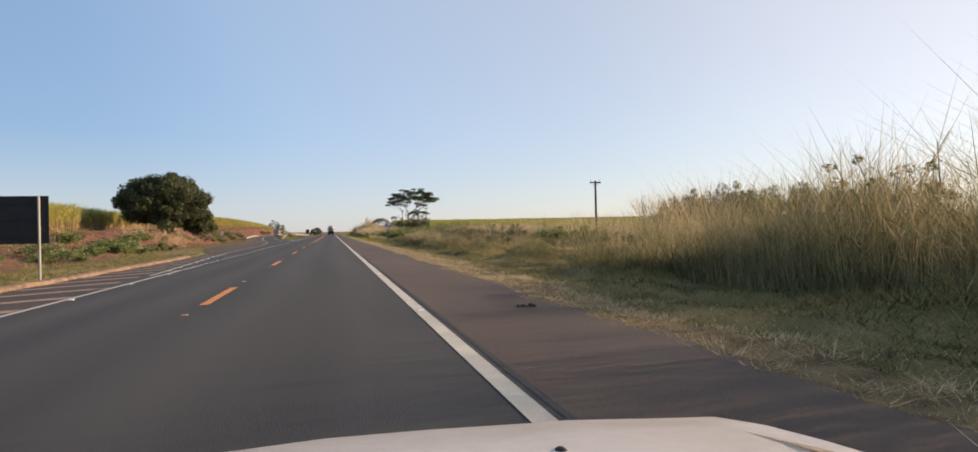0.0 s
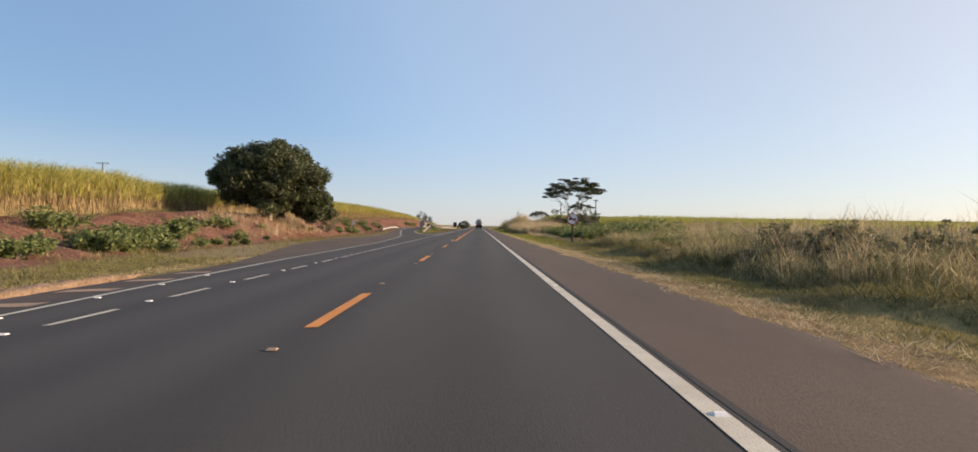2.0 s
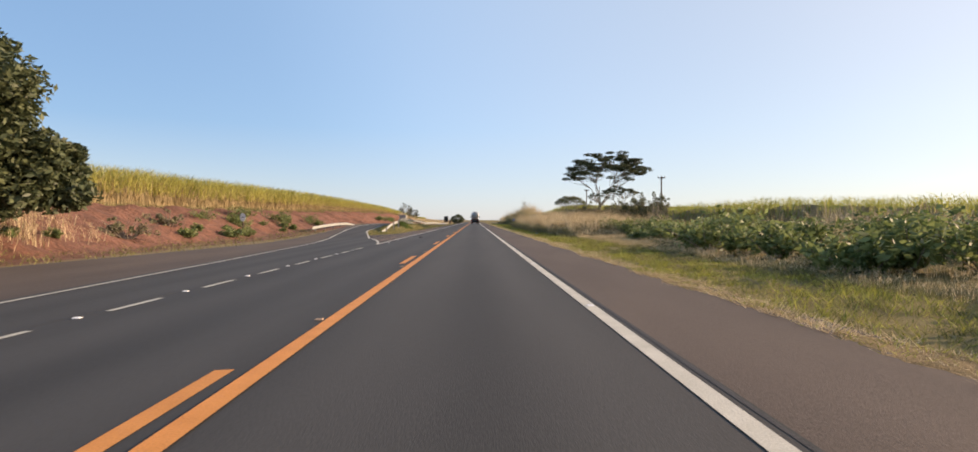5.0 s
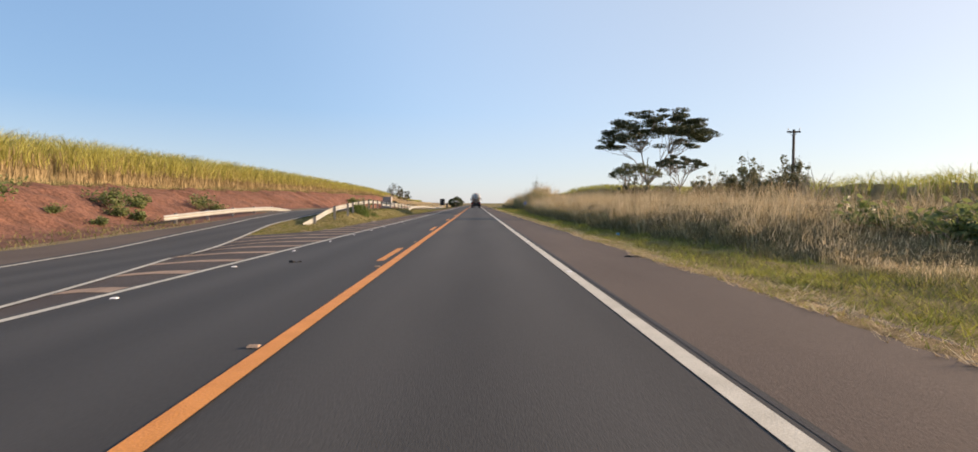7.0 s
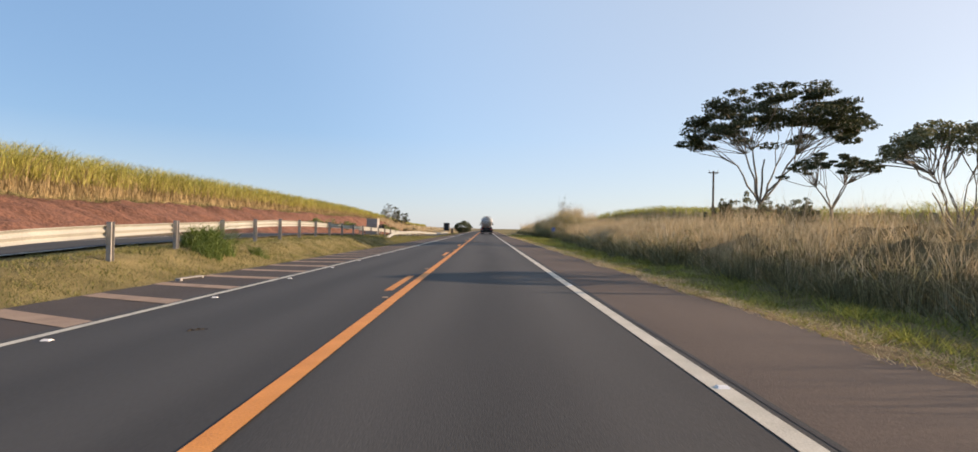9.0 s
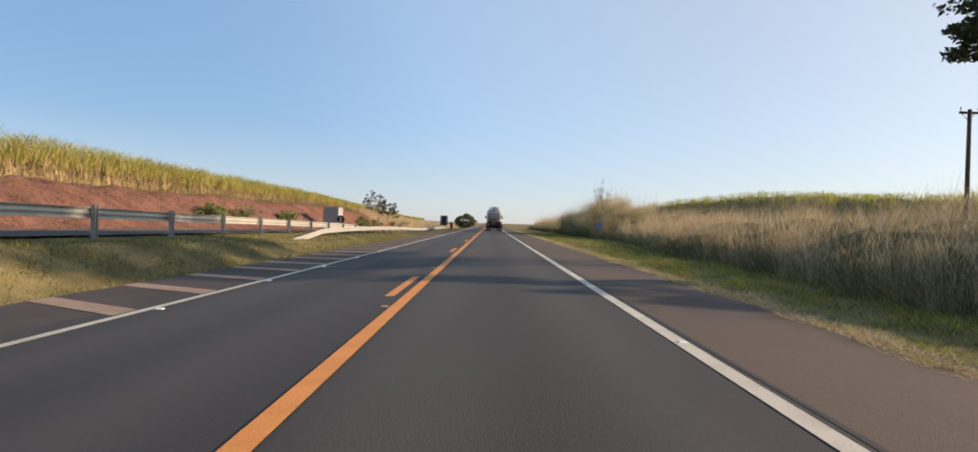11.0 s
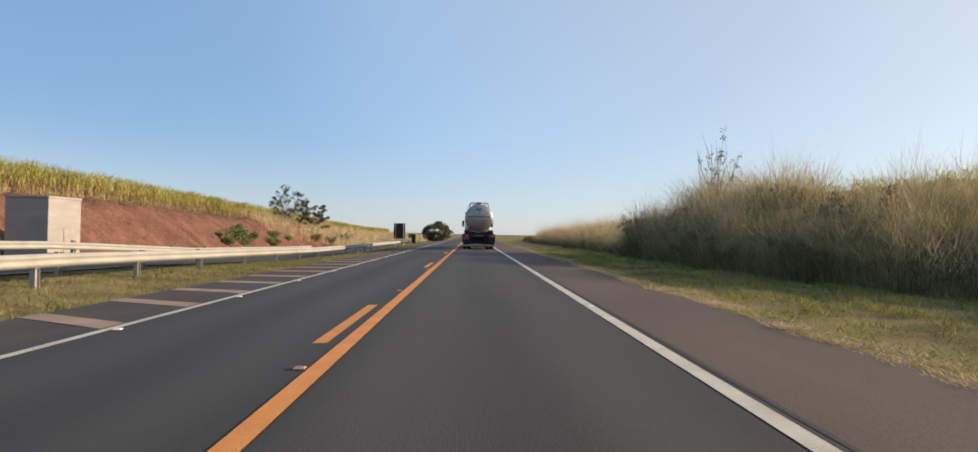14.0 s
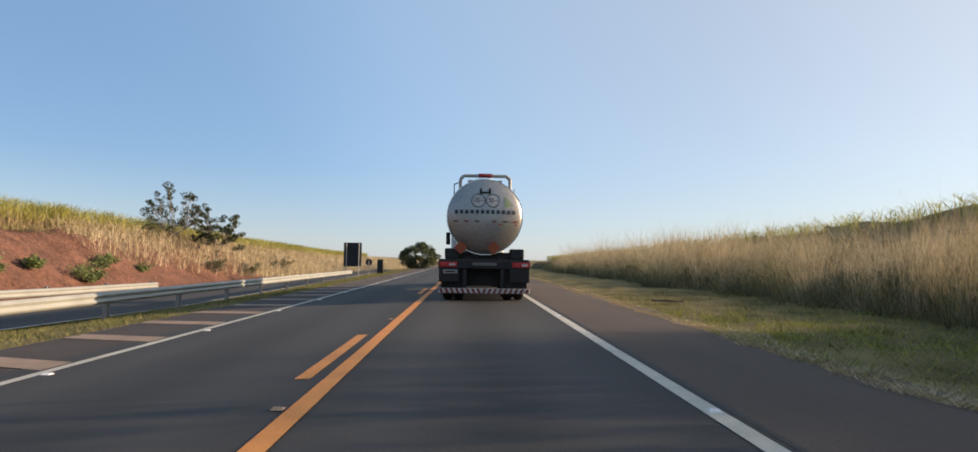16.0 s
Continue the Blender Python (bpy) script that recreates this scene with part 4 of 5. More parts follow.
    for k in range(17):
        sx = -1.2 + k * .15
        s = -1 if sx < 0 else 1
        bm = bmesh.new()
        v = [bm.verts.new(p) for p in ((sx - .035 - s * .03, -.124, .245), (sx + .035 - s * .03, -.124, .245), (sx + .035 + s * .03, -.124, .375), (sx - .035 + s * .03, -.124, .375))]
        bm.faces.new(v)
        part("stripe", bm, DULLRED, ub)
    for sx in (-.9, .9):
        part("mud_flap", box(bmesh.new(), sx - .32, sx + .32, .1, .13, .28, .95, .01), RUBBER, t)
    # wheels
    for ax in (1.0, 2.3, 3.6, 9.2, 10.5):
        for sx in (-1.05, -.72, .72, 1.05):
            bm = bmesh.new()
            prof = [(.28, -.13), (.42, -.14), (.49, -.11), (.505, 0), (.49, .11), (.42, .14), (.28, .13)]
            lp = [[bm.verts.new((sx + o, ax + r * math.cos(a), .505 + r * math.sin(a))) for a in (2 * math.pi * i / 28 for i in range(28))] for r, o in prof]
            for a, b in zip(lp, lp[1:]):
                for i in range(28):
                    bm.faces.new((a[i], a[(i + 1) % 28], b[(i + 1) % 28], b[i]))
            w = part("wheel", bm, RUBBER, t, "worn black lorry tyre", True)
            bm = bmesh.new()
            rod(bm, (sx - .1, ax, .505), (sx + .1, ax, .505), .285, n=24)
            part("rim", bm, STEEL, w)
        bm = bmesh.new()
        rod(bm, (-1, ax, .505), (1, ax, .505), .09, n=10)
        part("axle", bm, BLACK, t)
    for ax in (1.0, 2.3, 3.6):
        for sx in (-.9, .9):
            bm = bmesh.new()
            for k in range(7):
                a0, a1 = math.pi * k / 7, math.pi * (k + 1) / 7
                v = [bm.verts.new((sx + o, ax + .62 * math.cos(a), .5 + .6 * math.sin(a))) for o, a in ((-.33, a0), (.33, a0), (.33, a1), (-.33, a1))]
                bm.faces.new(v)
            r = bmesh.ops.solidify(bm, geom=bm.faces[:], thickness=.02)
            part("mudguard", bm, BLACK, t)
    # tractor cab beyond the tank
    bm = bmesh.new()
    box(bm, -1.22, 1.22, 10.3, 12.4, .75, 3.35, .12)
    box(bm, -1.2, 1.2, 10.2, 12.5, .4, .85, .08)
    box(bm, -1.0, 1.0, 10.5, 11.9, 3.3, 3.62, .1)
    cab = part("cab", bm, WHITEPAINT, t, "white tractor cab in front of the tank")
    part("windscreen", box(bmesh.new(), -1.1, 1.1, 12.38, 12.42, 1.9, 2.85, .01), GLASS, cab)
    for sx in (-1, 1):
        part("side_window", box(bmesh.new(), sx * 1.225 - .01, sx * 1.225 + .01, 11.2, 12.1, 1.95, 2.75, .005), GLASS, cab)
        bm = bmesh.new()
        box(bm, sx * 1.42 - .1, sx * 1.42 + .1, 12.2, 12.3, 1.9, 2.5, .03)
        rod(bm, (sx * 1.2, 12.2, 2.5), (sx * 1.4, 12.25, 2.45), .02)
        part("mirror", bm, BLACK, cab)
    for sx in (-1, 1):
        part("tool_box", box(bmesh.new(), min(sx * .55, sx * 1.25), max(sx * .55, sx * 1.25), 4.6, 6.6, .55, 1.02, .06), BLACK, t)
        part("landing_leg", rod(bmesh.new(), (sx * .5, 8, .3), (sx * .5, 8, 1.05), .05), BLACK, t)
    return t


tank_lorry(1.80, 241.9)


# ---- guard rails ----
def guard_rail(name, pts, side, label, spacing=4.0, post_up=.08):
    """pts: (y, x, top). A folded steel beam on posts, on the given side of them."""
    P = np.array(pts, float)
    y = np.arange(P[0, 0], P[-1, 0] + .01, 1.0)
    x, z = np.interp(y, P[:, 0], P[:, 1]), np.interp(y, P[:, 0], P[:, 2])
    t = thing(name, x[0], y[0], surface(x[0], y[0]), label, "guard rail")
    prof = [(.0, 0), (.015, -.02), (.075, -.06), (.08, -.09), (.02, -.14), (.015, -.17), (.075, -.22), (.08, -.25), (.015, -.295), (.0, -.31)]
    prof += [(o - .006, h) for o, h in reversed(prof)]
    m = len(prof)
    dx = np.gradient(x, y)
    nrm = np.stack([np.ones(len(y)), -dx], -1) / np.sqrt(1 + dx ** 2)[:, None] * side
    v = np.array([[(x[i] + nrm[i, 0] * o - x[0], y[i] + nrm[i, 1] * o - y[0], z[i] + h - surface(x[0], y[0])) for o, h in prof] for i in range(len(y))])
    k = 0
    while k < len(y) - 1:  # beam lengths of four metres, lapped end to end
        e = min(k + 4, len(y) - 1)
        vv = v[k:e + 1].copy()
        vv[..., 0] += (k // 4 % 2) * .004 * side
        i = np.arange(e - k)[:, None] * m + np.arange(m)
        j = np.arange(e - k)[:, None] * m + (np.arange(m) + 1) % m
        f = np.stack([i, j, j + m, i + m], -1).reshape(-1, 4)
        tri_mesh("beam", vv.reshape(-1, 3), f, STEEL, t)
        k = e
    yy = y[0] + 1.5
    while yy < y[-1]:
        px, pz = np.interp(yy, P[:, 0], P[:, 1]), np.interp(yy, P[:, 0], P[:, 2])
        g = float(surface(px, yy)) - .08
        if pz - g > .3:
            bm = bmesh.new()
            ox = px - side * .07 - x[0]
            top = pz + post_up - surface(x[0], y[0])
            lo = g - surface(x[0], y[0])
            box(bm, ox - .06, ox + .06, yy - y[0] - .075, yy - y[0] - .065, lo, top), box(bm, ox - .06, ox + .06, yy - y[0] + .065, yy - y[0] + .075, lo, top)
            box(bm, ox - .005, ox + .005, yy - y[0] - .065, yy - y[0] + .065, lo, top)
            pst = part("post", bm, POSTGREY, t)
            part("spacer", box(bmesh.new(), min(ox, ox + side * .07), max(ox, ox + side * .07), yy - y[0] - .05, yy - y[0] + .05, top - .3, top - .1), STEEL, pst)
        yy += spacing
    return t


guard_rail("guard_rail", [(126.9, -8.5, .0), (128.4, -8.35, .25), (131.2, -8.2, .72), (133.2, -8.0, .97), (136, -8.0, 1.08), (140.5, -8.5, 1.17), (145.5, -8.9, 1.27), (151.5, -9.3, 1.4), (158, -9.7, 1.42), (166, -10.0, 1.34), (174, -10.0, 1.2), (181, -10.0, 1.09), (187.3, -10.0, .97), (191.3, -10.0, .88), (204, -10.0, .56), (224, -9.9, .27)], -1, "galvanised guard rail on the grass island, posts towards the road")
guard_rail("guard_rail", [(180.2, -8.65, .02), (181, -8.6, .12), (183.6, -8.6, .32), (186.4, -8.6, .58), (191.6, -8.6, .63), (203, -8.5, .62), (211, -8.45, .56), (233, -8.4, .2), (239, -8.4, .18), (276, -8.35, .14)], 1, "galvanised guard rail beside the gore with a turned-down end", post_up=-.02)
guard_rail("guard_rail", [(124.7, -15.6, .42), (129, -15.6, .58), (134.7, -15.6, .74), (141, -15.6, .8), (144, -15.65, .7), (147.4, -15.7, .47), (149, -15.75, .2)], 1, "weathered guard rail on the far side of the ramp")
guard_rail("guard_rail", [(200, -15.5, .95), (220, -15.5, .62), (232, -15.4, .08), (250, -15.4, -.22), (258, -15.5, -.3)], 1, "sunlit guard rail along the outer side of the ramp")


# ---- signs ----
def no_overtaking(x, y):
    g = float(surface(x, y)) - .06
    t = thing("road_sign", x, y, g, "round no-overtaking sign with red rim on a timber post", "road sign")
    zc = 1.79 - g
    part("post", box(bmesh.new(), -.06, .06, .02, .12, -.1, zc - .3, .008), WOODPOLE, t, "grey timber post")
    face = part("face", disc(bmesh.new(), .41, 0, 0, zc, .012), WHITEPAINT, t, "white sign face")
    part("rim", disc(bmesh.new(), .435, 0, -.006, zc, .02, 40, .37), REDPAINT, face, "dull red rim")
    for sx, high in ((-.16, .075), (.15, .035)):  # a lorry beside a car
        bm = bmesh.new()
        box(bm, sx - .14, sx + .13, -.012, -.004, zc - .055, zc + .02, .003), box(bm, sx - .13 if high > .05 else sx - .07, sx + .08, -.012, -.004, zc + .02, zc + .02 + high, .003)
        disc(bm, .03, sx - .08, -.013, zc - .06, .008, 12), disc(bm, .03, sx + .08, -.013, zc - .06, .008, 12)
        part("vehicle_symbol", bm, NAVY, face)
    bm = bmesh.new()
    bmesh.ops.create_cube(bm, size=1, matrix=Matrix.Translation((0, -.016, zc)) @ Matrix.Rotation(radians(42), 4, "Y") @ Matrix.Diagonal((.75, .006, .07, 1)))
    part("slash", bm, REDPAINT, face)
    part("bracket", box(bmesh.new(), -.05, .05, .012, .05, zc + .39, zc + .48), WOODPOLE, t)


no_overtaking(8.75, 62.0)


def board_back(x0, x1, y, zb, zt, label, posts, post_mat=POSTGREY):
    x = (x0 + x1) / 2
    g = float(surface(x, y)) - .06
    t = thing("road_sign", x, y, g, label, "road sign")
    pl = part("panel", box(bmesh.new(), x0 - x, x1 - x, 0, .02, zb - g, zt - g, .004), SIGNBACK, t, "dark bare back of the panel")
    for k in range(3):
        zz = zb - g + (zt - zb) * (.15 + .35 * k)
        part("stiffener", box(bmesh.new(), x0 - x + .03, x1 - x - .03, -.03, 0, zz - .025, zz + .025), SIGNBACK, pl)
    for px in posts:
        bm = bmesh.new()
        rod(bm, (px - x, -.07, -.3), (px - x, -.07, zt - g - .02), .045, n=12)
        part("post", bm, post_mat, t, "pale steel post")


board_back(-10.7, -8.42, 15.3, 1.02, 2.84, "back of a large dark road sign on two pale posts", (-10.35, -8.72), STEEL)
board_back(-9.55, -7.98, 277.6, .42, 2.52, "back of a tall dark road sign on steel posts", (-9.3, -8.2))


def disc_back(x, y, z, r):
    g = float(surface(x, y)) - .06
    t = thing("road_sign", x, y, g, "back of a round dark road sign on a post", "road sign")
    bm = bmesh.new()
    rod(bm, (0, -.03, -.2), (0, -.03, z - g + r * .6), .03, n=10)
    part("post", bm, POSTGREY, t)
    part("panel", disc(bmesh.new(), r, 0, 0, z - g, .012), SIGNBACK, t)


disc_back(-15.34, 216.7, 1.12, .43)
disc_back(-7.25, 277.2, .82, .29)
g = float(surface(-7.84, 288)) - .06
t = thing("road_sign", -7.84, 288, g, "narrow upright dark marker panel with its back turned", "road sign")
part("panel", box(bmesh.new(), -.31, .31, 0, .03, .12, 1.05 - g, .006), SIGNBACK, t)
bm = bmesh.new()
rod(bm, (0, .06, -.2), (0, .06, .9), .035)
part("post", bm, POSTGREY, t)

g = float(surface(-18.6, 113.7)) - .06
t = thing("marker_sign", -18.6, 113.7, g, "small white oval marker sign on a dark post", "road sign")
part("post", box(bmesh.new(), -.05, .05, .01, .09, -.2, 1.2 - g, .005), WOODPOLE, t)
bm = disc(bmesh.new(), .3, 0, 0, 0, .012)
bmesh.ops.transform(bm, matrix=Matrix.Translation((0, 0, 1.38 - g)) @ Matrix.Diagonal((.82, 1, 1.25, 1)), verts=bm.verts)
face = part("face", bm, WHITEPAINT, t)
part("dark_bar", box(bmesh.new(), -.14, .14, -.006, 0, 1.34 - g, 1.4 - g), NAVY, face)

g = float(surface(11.37, 206.4)) - .06
t = thing("kilometre_sign", 11.37, 206.4, g, "small blue kilometre sign with white figures on a post", "road sign")
bm = bmesh.new()
rod(bm, (0, .03, -.2), (0, .03, 1.5 - g), .03, n=10)
part("post", bm, POSTGREY, t)
pl = part("panel", box(bmesh.new(), -.235, .235, 0, .015, .98 - g, 1.53 - g, .02), BLUESIGN, t, "blue panel")
part("border", box(bmesh.new(), -.25, .25, .004, .018, .965 - g, 1.545 - g, .02), WHITEPAINT, pl)
lettering("km", .24, WHITEPAINT, pl, 0, -.004, 1.40 - g)
lettering("522", .25, WHITEPAINT, pl, 0, -.004, 1.12 - g)

# ---- concrete hut ----
g = float(surface(-17.5, 222)) - .35
t = thing("concrete_hut", -17.9, 222, g, "small board-marked concrete hut with a louvred side door", "hut")
h = 2.53 - g
bm = bmesh.new()
box(bm, -.92, .92, 0, 2.1, -.5, h - .1, .015)
part("wall", bm, CONCRETE, t, "grey concrete walls")
part("roof", box(bmesh.new(), -.95, .95, -.03, 2.13, h - .098, h, .012), CONCRETE, t, "flat concrete roof slab")
dr = part("door", box(bmesh.new(), .915, .945, .95, 1.65, .3, 1.75, .006), POSTGREY, t, "grey louvred steel door")
for k in range(14):
    part("slat", box(bmesh.new(), .94, .958, 1.0, 1.6, .38 + k * .095, .42 + k * .095), STEEL, dr)
for k in range(5):
    part("board_joint", box(bmesh.new(), -.9, .9, -.006, .004, .35 + k * .4, .362 + k * .4), CONCRETE, t)


# ---- power poles ----
def power_pole(x, y, top, arm=1.9, turn=0.0):
    g = float(surface(x, y)) - .06
    t = thing("power_pole", x, y, g, "dark wooden power pole with a crossarm", "power pole", "power poles", turn)
    h = top - g
    bm = bmesh.new()
    rod(bm, (0, 0, -.5), (0, 0, h), .12, .085, 12)
    part("pole", bm, WOODPOLE, t)
    part("crossarm", box(bmesh.new(), -arm / 2, arm / 2, -.05, .05, h - .22, h - .11, .01), WOODPOLE, t)
    for sx in ((-.85, .85) if arm < 1.5 else (-.9, -.45, .45, .9)):
        bm = bmesh.new()
        rod(bm, (sx * arm / 2, 0, h - .1), (sx * arm / 2, 0, h + .02), .02, n=6)
        rod(bm, (sx * arm / 2, 0, h + .0), (sx * arm / 2, 0, h + .09), .045, .03, 8)
        part("insulator", bm, POSTGREY, t)
    bm = bmesh.new()
    rod(bm, (-.32 * arm, .07, h - .2), (0, .09, h - .2 - .32 * arm), .016, n=6), rod(bm, (.32 * arm, .07, h - .2), (0, .09, h - .2 - .32 * arm), .016, n=6)
    part("brace", bm, POSTGREY, t)


power_pole(25.4, 38.4, 5.35, 1.05)
power_pole(24.95, 134.5, 6.7, 1.0)
power_pole(24.4, 180.5, 7.45, 1.0)
power_pole(-68, 128, 11.9, 2.4)


# ---- trees and bushes ----
def leaves(centres, radii, count, size, rs, flat=1.0):
    """Small folded leaves scattered in clumps."""
    c = np.repeat(np.asarray(centres, float), count, 0)
    r = np.repeat(np.asarray(radii, float), count)
    d = rs.normal(0, 1, c.shape)
    d /= np.linalg.norm(d, axis=1)[:, None]
    p = c + d * (r * rs.uniform(.25, 1, len(r)) ** .6)[:, None] * [1, 1, flat]
    u = rs.normal(0, 1, c.shape)
    u[:, 2] *= .6
    u /= np.linalg.norm(u, axis=1)[:, None]
    w = np.cross(u, rs.normal(0, 1, c.shape))
    w /= np.linalg.norm(w, axis=1)[:, None]
    s = (size * rs.uniform(.6, 1.4, len(r)))[:, None]
    nrm = np.cross(u, w)
    v = np.stack([p - u * s, p + w * s * .45 + nrm * s * .12, p + u * s, p - w * s * .45 + nrm * s * .12], 1).reshape(-1, 3)
    i = np.arange(len(p))[:, None] * 4
    f = np.concatenate([i + [0, 1, 2], i + [0, 2, 3]], 1).reshape(-1, 3)
    return v, f


def limb(bm, a, b, r0, r1, rs, bend=.12, n=4):
    a, b = Vector(a), Vector(b)
    pts = [a.lerp(b, k / n) for k in range(n + 1)]
    L = (b - a).length
    for k in range(1, n):
        pts[k] += Vector(rs.normal(0, bend * L / n, 3))
    for k in range(n):
        d = pts[k + 1] - pts[k]
        m = Matrix.Translation((pts[k] + pts[k + 1]) / 2) @ d.to_track_quat("Z", "Y").to_matrix().to_4x4()
        bmesh.ops.create_cone(bm, cap_ends=k == n - 1, segments=5 if r0 > .04 else 4, radius1=r0 + (r1 - r0) * k / n, radius2=r0 + (r1 - r0) * (k + 1) / n, depth=d.length, matrix=m)


def round_tree(x, y, top, rx, ry, low, n, count, size, seed, label, trunk=.35, mat=None, lobes=()):
    """A dense domed crown on a short forked trunk."""
    rs = np.random.RandomState(seed)
    g = float(surface(x, y)) - .1
    t = thing("tree", x, y, g, label, "tree")
    zc, rz = (top - g + low) / 2, (top - g - low) / 2
    d = rs.normal(0, 1, (n, 3))
    d /= np.linalg.norm(d, axis=1)[:, None]
    k = rs.uniform(.45, 1, n) ** .5 * (1 + .12 * np.sin(d[:, 0] * 5 + seed) * np.cos(d[:, 2] * 4))
    c = d * k[:, None] * [rx * .86, ry * .86, rz * .88] + [0, 0, zc]
    c[:, 2] = np.maximum(c[:, 2], low)
    rad = rs.uniform(.10, .19, n) * (rx + ry + rz) / 2.2
    for lx, ly, lz, lr, ln in lobes:
        d = rs.normal(0, 1, (ln, 3))
        d /= np.linalg.norm(d, axis=1)[:, None]
        c = np.concatenate([c, d * lr * rs.uniform(.5, 1, (ln, 1)) + [lx, ly, lz]])
        rad = np.concatenate([rad, rs.uniform(.5, 1.0, ln)])
    v, f = leaves(c, rad, count, size, rs, .8)
    bm = bmesh.new()
    fork = Vector((0, 0, low + .5))
    limb(bm, (0, 0, -.3), fork, trunk, trunk * .8, rs, .05)
    for k in range(9):
        e = c[rs.randint(n)] * [.7, .7, .9]
        limb(bm, fork, e, trunk * .45, .05, rs)
    part("trunk", bm, BARK, t, "grey forked trunk", True)
    tri_mesh("crown", v, f, mat or DARKLEAF, t, "dense dark green foliage")
    return t


def umbrella_tree(x, y, top, base_crown, rx, ry, n, count, size, seed, label, stems=6, trunk=.28, split=2.2, lean=0.0, gap=.5, mat=None, flat=.28):
    """Slender stems that fork low and carry flat layers of feathery leaves."""
    rs = np.random.RandomState(seed)
    g = float(surface(x, y)) - .1
    t = thing("tree", x, y, g, label, "tree")
    H, B = top - g, base_crown - g
    a = rs.uniform(0, 2 * np.pi, n)
    r = np.sqrt(rs.uniform(.03, 1, n))
    cx, cy = np.cos(a) * r * rx + lean, np.sin(a) * r * ry
    cz = H - (H - B) * (.62 * r ** 2 + rs.uniform(0, gap, n) * (1 - .45 * r))
    c = np.stack([cx, cy, cz], -1)
    rad = rs.uniform(.09, .19, n) * rx
    v, f = leaves(c, rad, count, size, rs, flat)
    bm = bmesh.new()
    fork = Vector((0, 0, split))
    limb(bm, (0, 0, -.3), fork, trunk, trunk * .85, rs, .05, 3)
    mids = []
    for k in range(stems):
        aa = 2 * np.pi * k / stems + rs.uniform(-.3, .3)
        m = Vector((math.cos(aa) * rx * .33 + lean * .6, math.sin(aa) * ry * .33, split + (B - split) * rs.uniform(.7, 1.0)))
        limb(bm, fork, m, trunk * .5, trunk * .3, rs, .1, 4)
        mids.append(m)
    for q in c[:: max(1, n // 46)]:
        m = min(mids, key=lambda p: (p - Vector(q)).length)
        limb(bm, m, Vector(q) - Vector((0, 0, .1)), trunk * .2, .02, rs, .12, 3)
    part("trunk", bm, BARK, t, "pale slender forked stems", True)
    tri_mesh("crown", v, f, mat or FINELEAF, t, "flat layers of fine dark leaves")
    return t


def bush(x, y, top, r, n, count, size, seed, label, mat, name="bush", twigs=26):
    rs = np.random.RandomState(seed)
    g = float(surface(x, y)) - .1
    t = thing(name, x, y, g, label, "bush")
    H = top - g
    bm = bmesh.new()
    tips = []
    for k in range(twigs):
        a, q = rs.uniform(0, 2 * np.pi), rs.uniform(.1, 1) ** .6
        e = Vector((math.cos(a) * r * q, math.sin(a) * r * q, H * rs.uniform(.6, 1.02) * (1 - .35 * q * q)))
        limb(bm, (e.x * .15, e.y * .15, 0), e, .01 + .012 * r, .007, rs, .18, 3)
        tips.append(e)
        for j in range(2):
            e2 = e * rs.uniform(.6, .95) + Vector(rs.normal(0, .3, 3)) * r * .3
            e2.z = max(e2.z, .2)
            limb(bm, e * .6, e2, .012, .005, rs, .15, 2)
            tips.append(e2)
    part("branching", bm, BARK, t, "", False)
    if n:
        c = np.array([tips[rs.randint(len(tips))] * rs.uniform(.55, 1.0) for _ in range(n)])
        v, f = leaves(c, rs.uniform(.12, .3, n) * r * .6, count, size, rs, .8)
        tri_mesh("foliage", v, f, mat, t)
    return t


round_tree(-21.6, 84.0, 10.2, 6.2, 6.2, 1.0, 230, 310, .157, 3, "broad dense dark green tree on the red bank", .4, None, ((3.6, 2.5, 2.3, 2.2, 46), (4.6, 4.2, 1.6, 1.5, 24), (1.5, -3.5, 2.6, 1.8, 20), (-1.8, -1, 5.7, 2.2, 26), (2.8, 0, 5.6, 2.0, 34), (-4.0, -2, 5.0, 1.4, 14), (.5, 3, 2.6, 2.2, 24)))
round_tree(-5.8, 312, 3.6, 3.3, 3.1, -.2, 90, 120, .13, 4, "low round dark tree far down the roadside", .2)
umbrella_tree(25.6, 173, 14.9, 8.6, 7.6, 6.8, 125, 210, .14, 5, "tall umbrella-shaped tree with feathery dark foliage", 7, .21, 2.5, 1.1, .7)
umbrella_tree(27.4, 165.3, 7.5, 5.2, 3.4, 3.2, 44, 150, .1, 6, "small flat-topped tree in the grass", 4, .14, 2.0)
umbrella_tree(14.0, 136.9, 4.35, 2.9, 1.95, 1.9, 100, 75, .05, 7, "low domed olive tree with bare pale branches below", 10, .05, .5, 0.0, .3, OLIVELEAF, .5)
umbrella_tree(17.3, 138.3, 4.9, 3.9, 1.5, 1.3, 30, 80, .05, 64, "slender leaning tree with a thin flat crown", 4, .045, 1.0, .55, .6)
umbrella_tree(-23.3, 275.5, 7.7, 3.4, 2.5, 2.4, 70, 40, .10, 8, "small sparse tree with dark tufts on the bank", 5, .09, 1.0, 0.0, 1.0, None, .8)
umbrella_tree(-21.0, 278.5, 6.2, 2.2, 2.2, 2.0, 70, 55, .10, 9, "small bushy dark tree on the bank", 4, .08, .8, 0.0, 1.0, None, .8)
